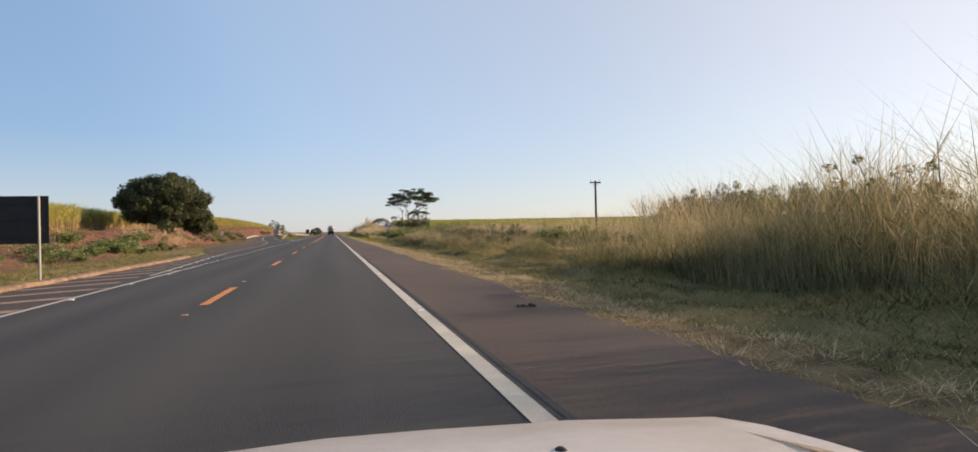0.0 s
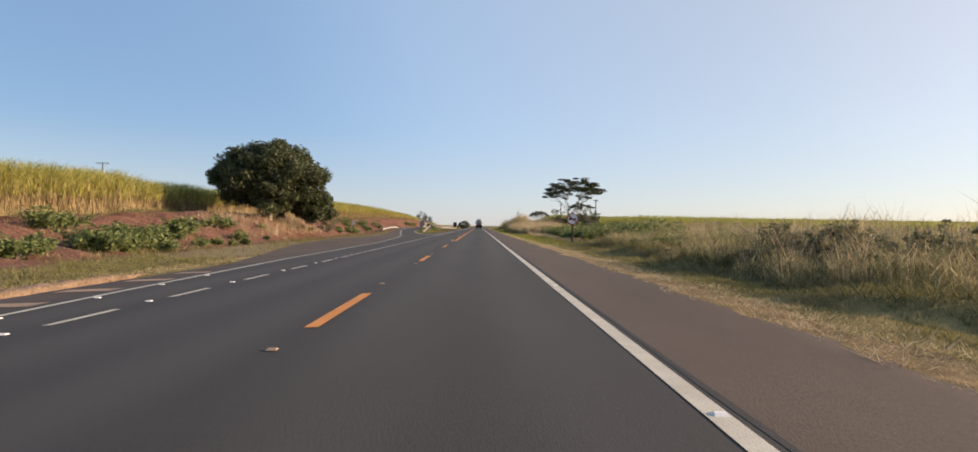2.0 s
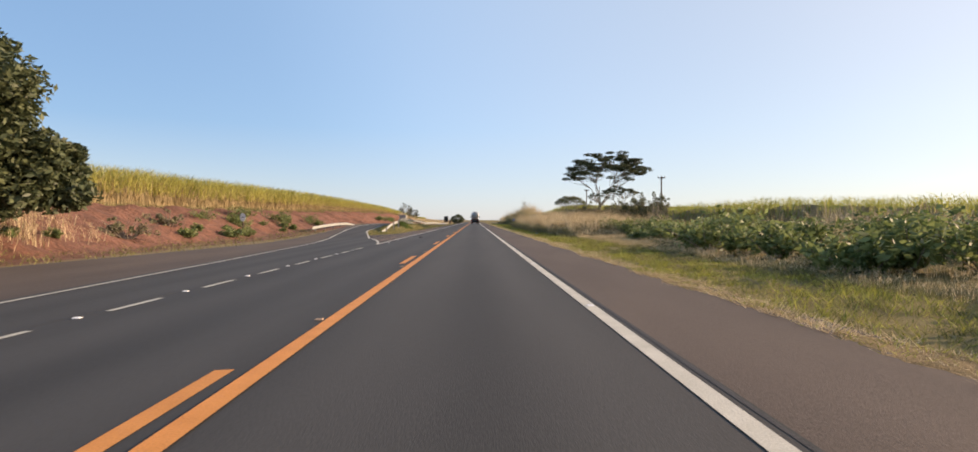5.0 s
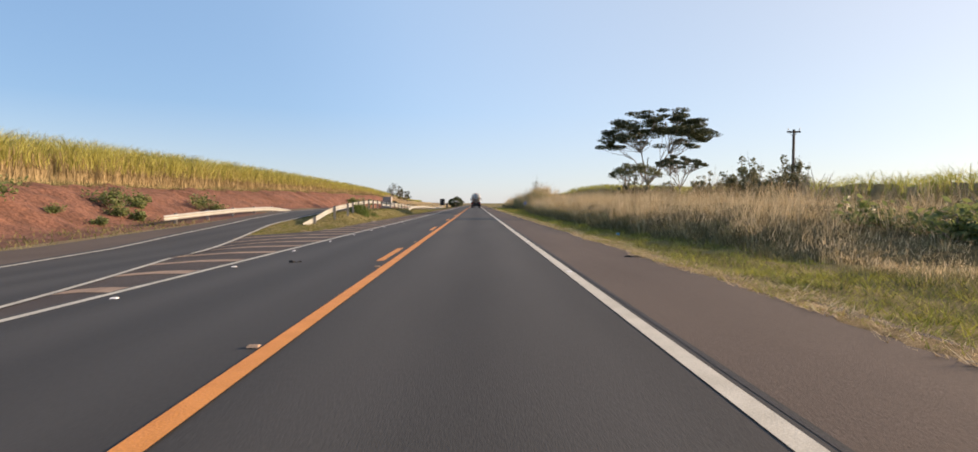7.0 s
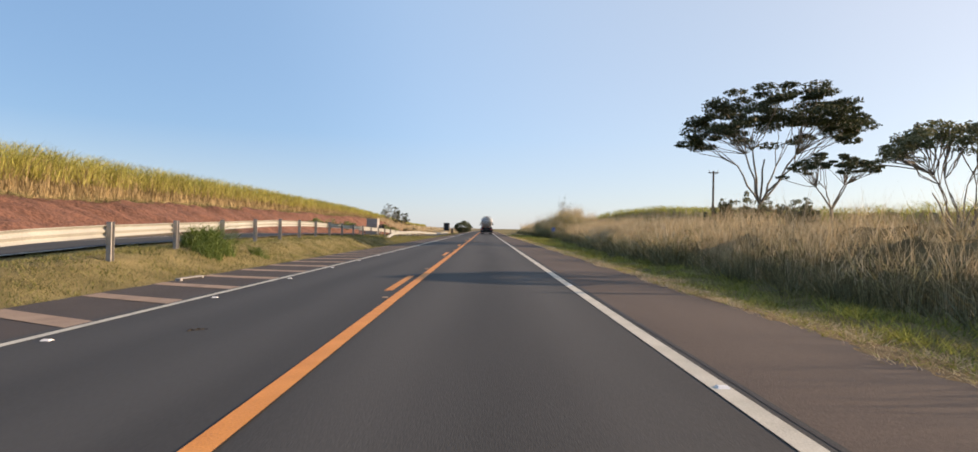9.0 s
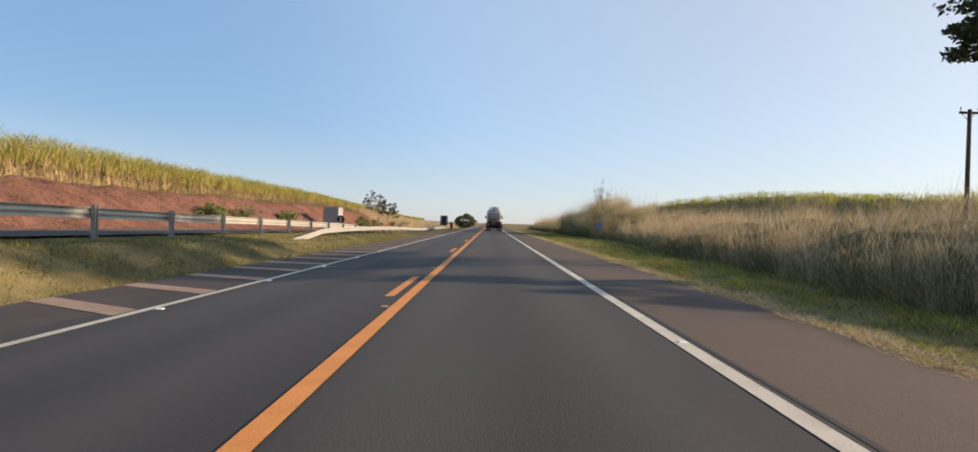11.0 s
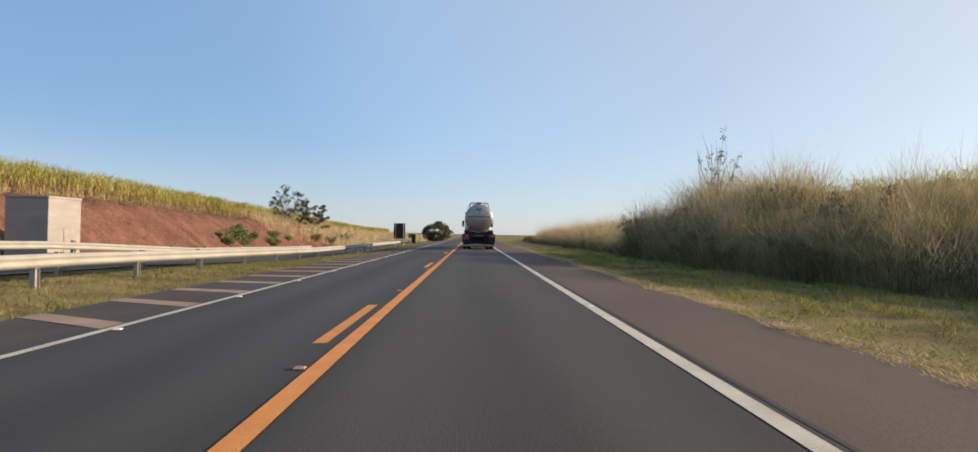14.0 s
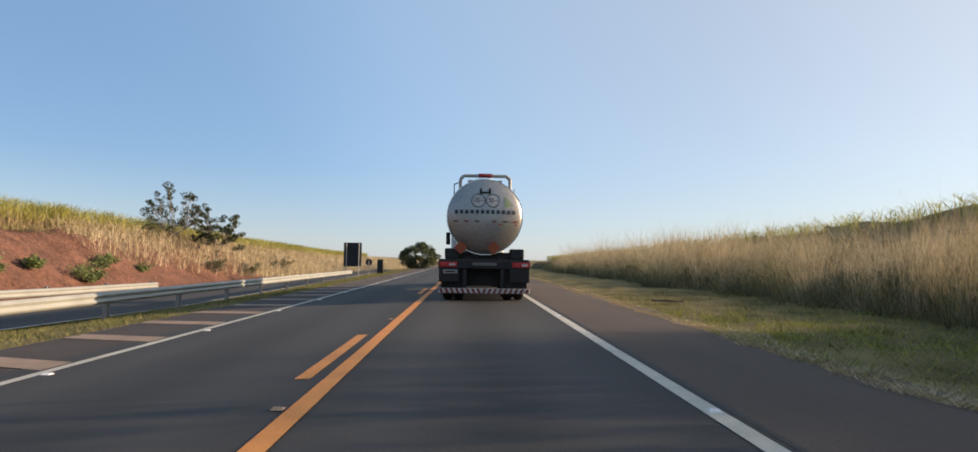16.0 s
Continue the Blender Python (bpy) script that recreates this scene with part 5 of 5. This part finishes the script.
bush(16.2, 231.2, 8.9, 1.5, 40, 10, .07, 10, "bare branching shrub with few leaves on the mound", TWIGLEAF, "shrub", 10)
for bx, by, bt, br, s in ((50.5, 67, 4.9, 2.4, 42), (53.5, 68, 6.6, 3.2, 44), (57, 69, 7.8, 4.0, 38), (55.5, 64, 5.6, 3.2, 39), (60.5, 67, 8.2, 4.2, 43), (64, 65, 8.4, 4.2, 41), (61, 61, 6.4, 3.8, 48), (67.5, 62, 8.2, 4.4, 58), (66.5, 56, 7.6, 4.2, 59), (70, 58, 8.4, 4.6, 60), (72, 53, 8.0, 4.6, 37)):
    bush(bx, by, bt, br, 170, 26, .145, s, "dry grey-green thicket with bare twigs", TWIGLEAF, "bush", 44)
for bx, by, bt, br, s in ((22.4, 136, 5.6, 2.5, 45), (19.2, 137.2, 3.3, 1.6, 49), (24.2, 133.6, 4.9, 2.2, 46), (20.8, 135.4, 3.9, 1.7, 47), (24, 170, 4.9, 2.4, 50), (22.4, 173, 4.6, 1.9, 61), (27, 169, 4.5, 1.8, 62)):
    bush(bx, by, bt, br, 190, 37, .094, s, "dark green bush with bare twigs in tall grass", OLIVELEAF)
bush(20.8, 139.2, 4.5, 1.6, 90, 30, .07, 63, "pale twiggy bush beside a dark one", TWIGLEAF, "bush", 30)
bush(22.6, 127.9, 4.1, 1.7, 30, 10, .06, 65, "bare twiggy shrub standing over the grass", TWIGLEAF, "shrub", 26)
bush(13.6, -1.2, 3.4, 1.6, 110, 40, .05, 57, "leafy shrub standing over the tall grass", TWIGLEAF)
for bx, by, bt, br, s in ((13.2, 214, 3.2, 1.6, 81), (14.6, 221, 4.2, 2.0, 82), (12.6, 227.5, 3.6, 1.6, 83), (12.2, 234, 4.1, 1.5, 84)):
    bush(bx, by, bt, br, 60, 40, .06, s, "soft olive-brown bush in the tall grass", TWIGLEAF)
for bx, by, bt, br, s in ((59, 64, 9.6, 3.8, 85), (56.5, 63.5, 8.2, 3.2, 86)):
    bush(bx, by, bt, br, 0, 0, .05, s, "bare pale branching shrub at the front of the thicket", TWIGLEAF, "shrub", 30)
bush(22.2, 257.4, 3.7, 1.6, 40, 30, .08, 51, "small dark bush behind the grass", DARKLEAF)
for bx, by, bt, br, s in ((-19.7, 275, 1.4, 1.3, 52), (-18.9, 281, 1.2, 1.2, 53), (-19.5, 292, 1.6, 1.6, 54), (-18.8, 97, 1.6, 1.6, 55), (-20, 104, 1.8, 1.3, 56)):
    bush(bx, by, bt, br, 40, 30, .08, s, "low dry bush on the bank", TWIGLEAF)


rs = np.random.RandomState(77)
for k in range(14):  # weedy shrubs in the grass of the first stretch
    bush(rs.uniform(10.6, 15.5), 31 + k * .7, rs.uniform(1.2, 1.9), rs.uniform(.8, 1.3), 60, 30, .055, 110 + k, "weedy grey-green shrub in tall grass", TWIGLEAF, "bush", 20)
for k in range(13):  # soft clumps on the face of the mound
    yy = 209 + k * 2.1
    xx = float(verge_end(yy)) + rs.uniform(.2, 1.8)
    bush(xx, yy, float(surface(xx, yy)) + rs.uniform(1.4, 2.4), rs.uniform(1.0, 1.5), 80, 40, .05, 130 + k, "soft olive shrub on the grassy mound", TWIGLEAF, "bush", 18)


def castor_plant(x, y, h, r, seed, label="leafy green castor plant on the red bank"):
    rs = np.random.RandomState(seed)
    g = float(surface(x, y)) - .12
    t = thing("castor_plant", x, y, g, label, "plant", "castor plants", rs.uniform(0, 360))
    bm = bmesh.new()
    c = []
    for k in range(9):
        a, q = rs.uniform(0, 2 * np.pi), rs.uniform(.15, 1)
        e = Vector((math.cos(a) * r * q, math.sin(a) * r * q, h * rs.uniform(.6, 1) * (1 - .35 * q)))
        limb(bm, (0, 0, 0), e, .022, .01, rs, .12, 2)
        c += [tuple(e), tuple(e * .75), tuple(e * .5)]
    part("branching", bm, BARK, t)
    v, f = leaves(c, np.full(len(c), .24 * r + .1), 21, .1, rs, .7)
    tri_mesh("leaves", v, f, CASTOR, t, "broad grey-green leaves")
    return t


kinds = [castor_plant(-15.2, 50, .8, .8, 61), castor_plant(-16.9, 64.5, .9, .9, 62), castor_plant(-19.2, 75.2, .7, .6, 63), castor_plant(-19.3, 137, 1.5, 1.5, 64)]
rs = np.random.RandomState(70)


def more_castor(y0, y1, n, off0, off1, lo, hi):
    for _ in range(n):
        yy = rs.uniform(y0, y1)
        xx = float(bank_toe(yy)) - rs.uniform(off0, off1)
        s = rs.uniform(lo, hi)
        copy_thing(kinds[rs.randint(4)], pose(xx, yy, float(surface(xx, yy)) - .1, 0, 0, rs.uniform(0, 360)) @ Matrix.Scale(s, 4))


more_castor(12, 40, 12, .2, 2.2, .7, 1.2)
for xx, yy, sc in ((-15.9, 41, 1.3), (-16.4, 42.6, 1.2), (-17.0, 46.4, 1.3), (-15.7, 47.8, 1.2), (-16.2, 46.3, 1.4), (-16.1, 48.4, 1.4), (-17.2, 49.6, 1.5), (-16.1, 50.5, 1.3), (-18.0, 51.2, 1.4), (-16.6, 52.1, 1.4), (-17.8, 53.2, 1.3), (-20.4, 48.3, 1.3), (-20.5, 49.9, 1.2), (-20.9, 51.4, 1.1), (-18.5, 58.6, 1.7), (-18.9, 59.4, 1.6), (-17.7, 56.8, .6), (-19.2, 57.3, .8), (-15.9, 55.6, .75), (-16.3, 57.0, .7), (-16.1, 58.6, .8), (-15.6, 60.0, .7), (-15.5, 62.1, .8), (-19.9, 67.2, 1.1), (-19.6, 68.4, 1.0), (-17.0, 70.6, .6), (-20.1, 65.8, .8)):
    copy_thing(kinds[rs.randint(3)], pose(xx, yy, float(surface(xx, yy)) - .1, 0, 0, rs.uniform(0, 360)) @ Matrix.Scale(sc, 4))
more_castor(88, 120, 13, 0, 3.5, .7, 1.2)
more_castor(122, 140, 8, .3, 3, .6, 1.1)
for xx, yy, sc in ((-20.2, 196.4, 1.2), (-20.4, 198.3, 1.2), (-19.8, 200.7, 1.1), (-19.8, 212.3, 1.4), (-19.9, 213.7, 1.3)):
    copy_thing(kinds[rs.randint(4)], pose(xx, yy, float(surface(xx, yy)) - .1, 0, 0, rs.uniform(0, 360)) @ Matrix.Scale(sc, 4))
more_castor(246, 266, 15, 1.2, 3.2, .7, 1.1)
for k in range(96):  # the patch behind the round sign
    yy = rs.uniform(64, 99) if k < 60 else rs.uniform(92, 109)
    xx = float(verge_end(yy)) + (rs.uniform(1.3, 9.5) if yy < 90 else rs.uniform(2.4, 9))
    c = copy_thing(kinds[rs.randint(4)], pose(xx, yy, float(surface(xx, yy)) - .1, 0, 0, rs.uniform(0, 360)) @ Matrix.Scale(rs.uniform(1.0, 1.45) if yy < 90 else rs.uniform(.8, 1.1), 4))
    tagged(c, "broad-leaved castor plant in a roadside thicket")
for k in range(80):
    yy = rs.uniform(20, 62)
    xx = along(yy, (20, 17.5), (30, 16), (45, 13), (62, 12)) + rs.uniform(-1.6, 5.5)
    tagged(copy_thing(kinds[rs.randint(4)], pose(xx, yy, float(surface(xx, yy)) - .1, 0, 0, rs.uniform(0, 360)) @ Matrix.Scale(rs.uniform(.5, .95), 4)), "low leafy castor plant among grass")
for k in range(12):
    bush(rs.uniform(12, 17.5), rs.uniform(14, 56), rs.uniform(.8, 1.4), rs.uniform(.7, 1.3), 40, 30, .06, 90 + k, "low grey-green scrub among dry grass", TWIGLEAF, "bush", 14)

# ---- road studs ----
def stud_mesh():
    bm = bmesh.new()
    b = [bm.verts.new(p) for p in ((-.05, -.045, 0), (.05, -.045, 0), (.05, .045, 0), (-.05, .045, 0))]
    u = [bm.verts.new(p) for p in ((-.038, -.018, .016), (.038, -.018, .016), (.038, .018, .016), (-.038, .018, .016))]
    bm.faces.new(u)
    for i in range(4):
        bm.faces.new((b[i], b[(i + 1) % 4], u[(i + 1) % 4], u[i]))
    me = bpy.data.meshes.new("road_stud")
    bm.to_mesh(me)
    bm.free()
    return me


stud_white, stud_yellow = stud_mesh(), stud_mesh()
stud_white.materials.append(WHITEPAINT), stud_yellow.materials.append(DIRTY)
for me, x, y0, y1, step in ((stud_white, -3.5, -12, 14, 4.0), (stud_white, -3.3, 96, 290, 4.0), (stud_white, 3.3, -10, 290, 8.0), (stud_yellow, -.15, -7.2, 62, 6.2)):
    y = y0
    while y < y1:
        s = tagged(new("road_stud", me), "small reflective road stud", "road stud", "road studs")
        s.location = (x, y, float(surface(x, y)) + .016)
        y += step


for a in LANE_DASHES:
    s = tagged(new("road_stud", stud_white), "small reflective road stud", "road stud", "road studs")
    s.location = (-3.72, a - .62, float(surface(-3.72, a - .62)) + .018)
for a in CENTRE_DASHES:
    for yy in (a - 1.2, a + 5.7):
        s = tagged(new("road_stud", stud_yellow), "small reflective road stud", "road stud", "road studs")
        s.location = (-.165, yy, float(surface(-.165, yy)) + .018)
for k in range(9):
    yy = 14.5 + 2.42 * k
    xx = float(ramp_left(yy)) + .42
    s = tagged(new("road_stud", stud_white), "small reflective road stud", "road stud", "road studs")
    s.location = (xx, yy, float(surface(xx, yy)) + .018)


# ---- litter on the shoulder and marks on the road ----
def shred(x, y, L, w, seed, mat, label, name="tyre_shred"):
    rs = np.random.RandomState(seed)
    bm = bmesh.new()
    n = 7
    low, high = [], []
    for k in range(n):
        u = k / (n - 1)
        px, py, ww = (u - .5) * L, rs.uniform(-.04, .04), w * rs.uniform(.4, 1)
        hh = (.02 + .05 * rs.uniform(0, 1)) * min(1, L / .3) ** 2
        low.append([bm.verts.new((px, py - ww, 0)), bm.verts.new((px, py + ww, 0))])
        high.append([bm.verts.new((px, py - ww * .7, hh)), bm.verts.new((px, py + ww * .7, hh * rs.uniform(.6, 1.2)))])
    for k in range(n - 1):
        for a, b, c, d in ((low[k][0], low[k + 1][0], high[k + 1][0], high[k][0]), (low[k][1], low[k + 1][1], high[k + 1][1], high[k][1]), (high[k][0], high[k + 1][0], high[k + 1][1], high[k][1])):
            bm.faces.new((a, b, c, d))
    ob = part(name, bm, mat, None, label)
    tagged(ob, "", "litter")
    ob.matrix_world = pose(x, y, float(surface(x, y)) + .004, 0, 0, rs.uniform(-30, 30))


shred(5.2, 105, .34, .1, 1, RUBBER, "torn black strip of tyre rubber on the shoulder")
shred(4.9, -2.2, .3, .05, 2, WOODPOLE, "dry twig lying on the shoulder", "twig")
shred(5.1, 224.5, .5, .04, 3, WOODPOLE, "dry stick lying on the shoulder", "twig")
shred(-2.2, 104.5, .26, .035, 4, RUBBER, "flat dark scrap of rubber on the lane")
shred(-1.9, 128.5, .22, .03, 5, RUBBER, "flat dark scrap of rubber on the lane")
shred(7.2, 59.5, .22, .1, 6, WHITEPAINT, "crumpled white litter on the verge", "paper_litter")
shred(8.6, 1.2, .16, .08, 7, WHITEPAINT, "crumpled white litter on the verge", "paper_litter")
shred(7.6, 243.5, .9, .2, 8, RUBBER, "long black strip of tyre rubber on the grass")
BLUECUP = material("blue_plastic", (0.05, 0.22, 0.42), (0.10, 0.34, 0.55), 4, 30, 0.35, 0, 0.05)


def cup(x, y, r, h, mat, label, turn):
    """A small open cup lying on its side."""
    bm = bmesh.new()
    rings = [(r * .72, 0), (r, h), (r * .93, h), (r * .66, .008)]
    n, lp = 14, []
    for q, z in rings:
        lp.append([bm.verts.new((q * math.cos(a), q * math.sin(a), z)) for a in (2 * math.pi * i / n for i in range(n))])
    for a, b in zip(lp, lp[1:]):
        for i in range(n):
            bm.faces.new((a[i], a[(i + 1) % n], b[(i + 1) % n], b[i]))
    bm.faces.new(lp[0]), bm.faces.new(lp[-1])
    ob = part("plastic_cup", bm, mat, None, label, True)
    tagged(ob, "", "litter")
    ob.matrix_world = pose(x, y, float(surface(x, y)) + r - .02, 90, 0, turn)


cup(7.25, 114.9, .05, .12, BLUECUP, "blue plastic cup lying in the verge grass", 40)
bm = bmesh.new()
box(bm, -.5, .5, -.07, .07, -.12, .03, .01)
t = part("drain_inlet", bm, CONCRETE, None, "low concrete drain inlet at the edge of the gore")
tagged(t, "", "drain")
t.matrix_world = pose(-6.05, 136.6, float(surface(-6.05, 136.6)) + .04, 0, 0, 84)
part("slot", box(bmesh.new(), -.4, .4, -.085, -.06, -.06, .012), BLACK, t, "dark open slot")
rs = np.random.RandomState(9)
v, f = [], []
for k in range(44):  # scraped soil smears near the centre line
    yy, xx, L, w = rs.uniform(170, 177.5), .45 + rs.normal(0, .1), rs.uniform(.2, 1.1), rs.uniform(.003, .012)
    b = len(v)
    v += [(xx - w, yy, .0125), (xx + w, yy + .05, .0125), (xx + w * .6 + .05, yy + L, .0125), (xx - w * .5 + .05, yy + L * .9, .0125)]
    f.append((b, b + 1, b + 2, b + 3))
tagged(tri_mesh("soil_smear", v, f, STAIN), "pale soil scraped along the lane by the centre line", "road stain", "", "structure")

# ---- the white car from which the film was taken, standing at the start of the walk ----
CARWHITE = material("white_car_paint", (0.66, 0.65, 0.63), (0.78, 0.77, 0.75), 2, 30, 0.25, 0, 0, spec=0.5)
DASH = material("dark_dashboard_plastic", (0.016, 0.018, 0.024), (0.034, 0.036, 0.044), 6, 120, 0.6, 0, 0.2)
TRIM = material("black_plastic_trim", (0.006, 0.006, 0.006), (0.02, 0.02, 0.02), 6, 60, 0.5, 0, 0.1)
LAMP = material("clear_lamp_plastic", (0.45, 0.45, 0.46), (0.6, 0.6, 0.61), 6, 60, 0.1, 0.3, 0, spec=0.6)


def loft(rows, closed=False):
    bm = bmesh.new()
    vs = [[bm.verts.new(p) for p in r] for r in rows]
    for a, b in zip(vs, vs[1:]):
        for i in range(len(a) - (0 if closed else 1)):
            j = (i + 1) % len(a)
            bm.faces.new((a[i], a[j], b[j], b[i]))
    return bm


def clear_glass():
    m = bpy.data.materials.new("clear_glass")
    m.use_nodes = True
    b = m.node_tree.nodes["Principled BSDF"]
    b.inputs["Base Color"].default_value, b.inputs["Roughness"].default_value, b.inputs["Transmission Weight"].default_value = (.93, .96, .95, 1), .02, 1.0
    return m


def car(x, y):
    t = thing("car", x, y, .012, "white car with a long clean bonnet and black wipers", "car")
    us = [-.86, -.76, -.5, -.25, 0, .25, .5, .76, .86]
    prof = [(.84, .905), (1.0, .897), (1.15, .882), (1.3, .862), (1.45, .835), (1.6, .798), (1.75, .748), (1.86, .66)]
    rows = [[(u * (1 - .1 * max(0, yy - 1.3)), yy - .12 * (u / .84) ** 2 * (yy > 1.5), zz - .024 - .031 * (u / .84) ** 2 + .008 * math.exp(-((abs(u) - .5) / .08) ** 2)) for u in us] for yy, zz in prof]
    bm = loft(rows)
    bmesh.ops.solidify(bm, geom=bm.faces[:], thickness=.02)
    bonnet = part("bonnet", bm, CARWHITE, t, "gently curved white bonnet", True)
    for sx in (-.38, .38):
        bm = bmesh.new()
        bmesh.ops.create_uvsphere(bm, u_segments=12, v_segments=8, radius=1, matrix=Matrix.Translation((sx, 1.2, .838)) @ Matrix.Diagonal((.013, .02, .016, 1)))
        part("washer_nozzle", bm, TRIM, bonnet, "small black washer nozzle", True)
    # body sides and ends below the window line
    st = [(1.95, .62, .24, .50), (1.88, .76, .2, .58), (1.7, .83, .19, .7), (1.3, .86, .18, .81), (.84, .87, .18, .89), (.4, .87, .18, .9), (-1.2, .87, .18, .9), (-1.9, .84, .2, .89), (-2.2, .76, .26, .86)]
    for s in (-1, 1):
        bm = loft([[(s * (w - .04), yy, lo), (s * w, yy, lo + .15), (s * (w + .01), yy, (lo + hi) / 2 + .05), (s * (w - .015), yy, hi - .06), (s * (w - .09), yy, hi)] for yy, w, lo, hi in st])
        bmesh.ops.solidify(bm, geom=bm.faces[:], thickness=.02)
        part("side_panel", bm, CARWHITE, t, "", True)
    part("front_bumper", box(bmesh.new(), -.66, .66, 1.82, 1.96, .24, .58, .05), CARWHITE, t)
    part("grille", box(bmesh.new(), -.4, .4, 1.955, 1.97, .36, .52, .01), TRIM, t)
    part("rear_bumper", box(bmesh.new(), -.78, .78, -2.24, -2.1, .26, .9, .05), CARWHITE, t)
    part("floor_pan", box(bmesh.new(), -.8, .8, -2.1, 1.8, .17, .24, .01), TRIM, t)
    for sx in (-.62, .62):
        part("headlight", box(bmesh.new(), sx - .14, sx + .14, 1.72, 1.86, .52, .66, .04), LAMP, t)
        for ay in (1.28, -1.35):
            bm = bmesh.new()
            c = sx / .62 * .76
            prof_t = [(.2, -.08), (.27, -.095), (.3, -.07), (.305, 0), (.3, .07), (.27, .095), (.2, .08)]
            w = part("wheel", loft([[(c + o, ay + r * math.cos(a), .305 + r * math.sin(a)) for a in (2 * math.pi * i / 24 for i in range(24))] for r, o in prof_t], True), RUBBER, t, "black tyre", True)
            rod(bm, (c - .07, ay, .305), (c + .07, ay, .305), .205, n=20)
            part("rim", bm, STEEL, w)
    # cabin above the window line
    CLEAR = clear_glass()
    edge = [(.68, .9, .70), (.27, 1.09, .645), (-.14, 1.33, .58), (-.35, 1.43, .56), (-.9, 1.455, .56), (-1.45, 1.42, .55), (-1.75, 1.33, .55), (-2.12, .94, .66)]
    def band(name, i, j, m, label, thick=.012):
        bm = loft([[(w * u, yy, zz + .025 * (1 - u * u)) for u in (-1, -.6, -.2, .2, .6, 1)] for yy, zz, w in edge[i:j + 1]])
        bmesh.ops.solidify(bm, geom=bm.faces[:], thickness=thick)
        return part(name, bm, m, t, label, True)
    band("windscreen", 0, 2, CLEAR, "sloping clear windscreen", .005).visible_shadow = False
    band("roof", 2, 6, CARWHITE, "white roof")
    band("rear_window", 6, 7, GLASS, "dark rear window")
    for s in (-1, 1):
        for i in range(len(edge) - 1):
            (y0, z0, w0), (y1, z1, w1) = edge[i], edge[i + 1]
            bm = bmesh.new()
            rod(bm, (s * w0, y0, z0), (s * w1, y1, z1), .028, n=8)
            part("pillar", bm, CARWHITE, t)
        for (ya, yb_), nm in (((.42, -.5), "front"), ((-.56, -1.35), "rear")):
            zs = [1.07 if ya > 0 else 1.385, 1.39]
            bm = loft([[(s * .845, ya, .905), (s * .845, yb_, .905)], [(s * (.655 if ya > 0 else .585), ya, zs[0]), (s * .585, yb_, zs[1])]])
            bmesh.ops.solidify(bm, geom=bm.faces[:], thickness=.006)
            part("side_window", bm, GLASS, t, "dark side window")
            part("door_handle", box(bmesh.new(), s * .885 - .012, s * .885 + .012, yb_ + .06, yb_ + .22, .78, .81, .006), CARWHITE, t)
        bm = bmesh.new()
        rod(bm, (s * .84, -.53, .9), (s * .585, -.53, 1.4), .03, n=8)
        part("pillar", bm, TRIM, t)
        bm = bmesh.new()
        box(bm, s * .95 - .08, s * .95 + .08, .36, .44, .92, 1.05, .025)
        part("wing_mirror", bm, CARWHITE, t, "white wing mirror")
        part("tail_light", box(bmesh.new(), s * .68 - .09, s * .68 + .09, -2.26, -2.22, .66, .84, .01), REDLAMP, t, "red tail light")
    part("rear_shelf", box(bmesh.new(), -.66, .66, -2.12, -1.4, .86, .9, .01), TRIM, t)
    for sx in (-.36, .36):
        bm = box(bmesh.new(), sx - .24, sx + .24, -.75, -.2, .38, .55, .06)
        box(bm, sx - .23, sx + .23, -.92, -.76, .5, 1.05, .06), box(bm, sx - .13, sx + .13, -.93, -.83, 1.08, 1.25, .04)
        part("seat", bm, DASH, t, "dark front seat")
    # cowl, wipers, dashboard
    bm = loft([[(u, yy, zz - .02 * (u / .84) ** 2) for u in us] for yy, zz in ((.85, .893), (.80, .88), (.72, .89), (.68, .91))])
    bmesh.ops.solidify(bm, geom=bm.faces[:], thickness=.015)
    part("cowl", bm, TRIM, t, "black plastic cowl below the windscreen", True)
    for px, ex in ((-.55, .05), (.1, .62)):
        bm = bmesh.new()
        rod(bm, (px, .8, .905), (ex, .74, .912), .009, n=8)
        w = part("wiper", bm, TRIM, t, "black wiper arm")
        bm = bmesh.new()
        rod(bm, (px + .1, .77, .905), (ex + .12, .72, .915), .006, n=6)
        part("blade", bm, RUBBER, w)
    bm = loft([[(u, yy, zz - .03 * (u / .84) ** 2) for u in us] for yy, zz in ((.68, .9), (.6, .918), (.45, .925), (.34, .915), (.28, .88), (.26, .75), (.27, .6))])
    bmesh.ops.solidify(bm, geom=bm.faces[:], thickness=.02)
    dash = part("dashboard", bm, DASH, t, "dark blue-grey dashboard", True)
    for a, b in ((-.03, .22), (.27, .55)):
        v = part("demister_vent", box(bmesh.new(), a, b, .515, .55, .918, .93, .003), TRIM, dash, "slotted black demister vent")
        for k in range(9):
            u = a + (b - a) * (k + .5) / 9
            part("slat", box(bmesh.new(), u - .003, u + .003, .517, .548, .928, .935), DASH, v)
    bm = bmesh.new()
    bmesh.ops.create_uvsphere(bm, u_segments=16, v_segments=10, radius=.02, matrix=Matrix.Translation((.245, .53, .932)))
    part("light_sensor", bm, TRIM, dash, "round black light sensor", True)
    return t


car(2.0, -11.08)
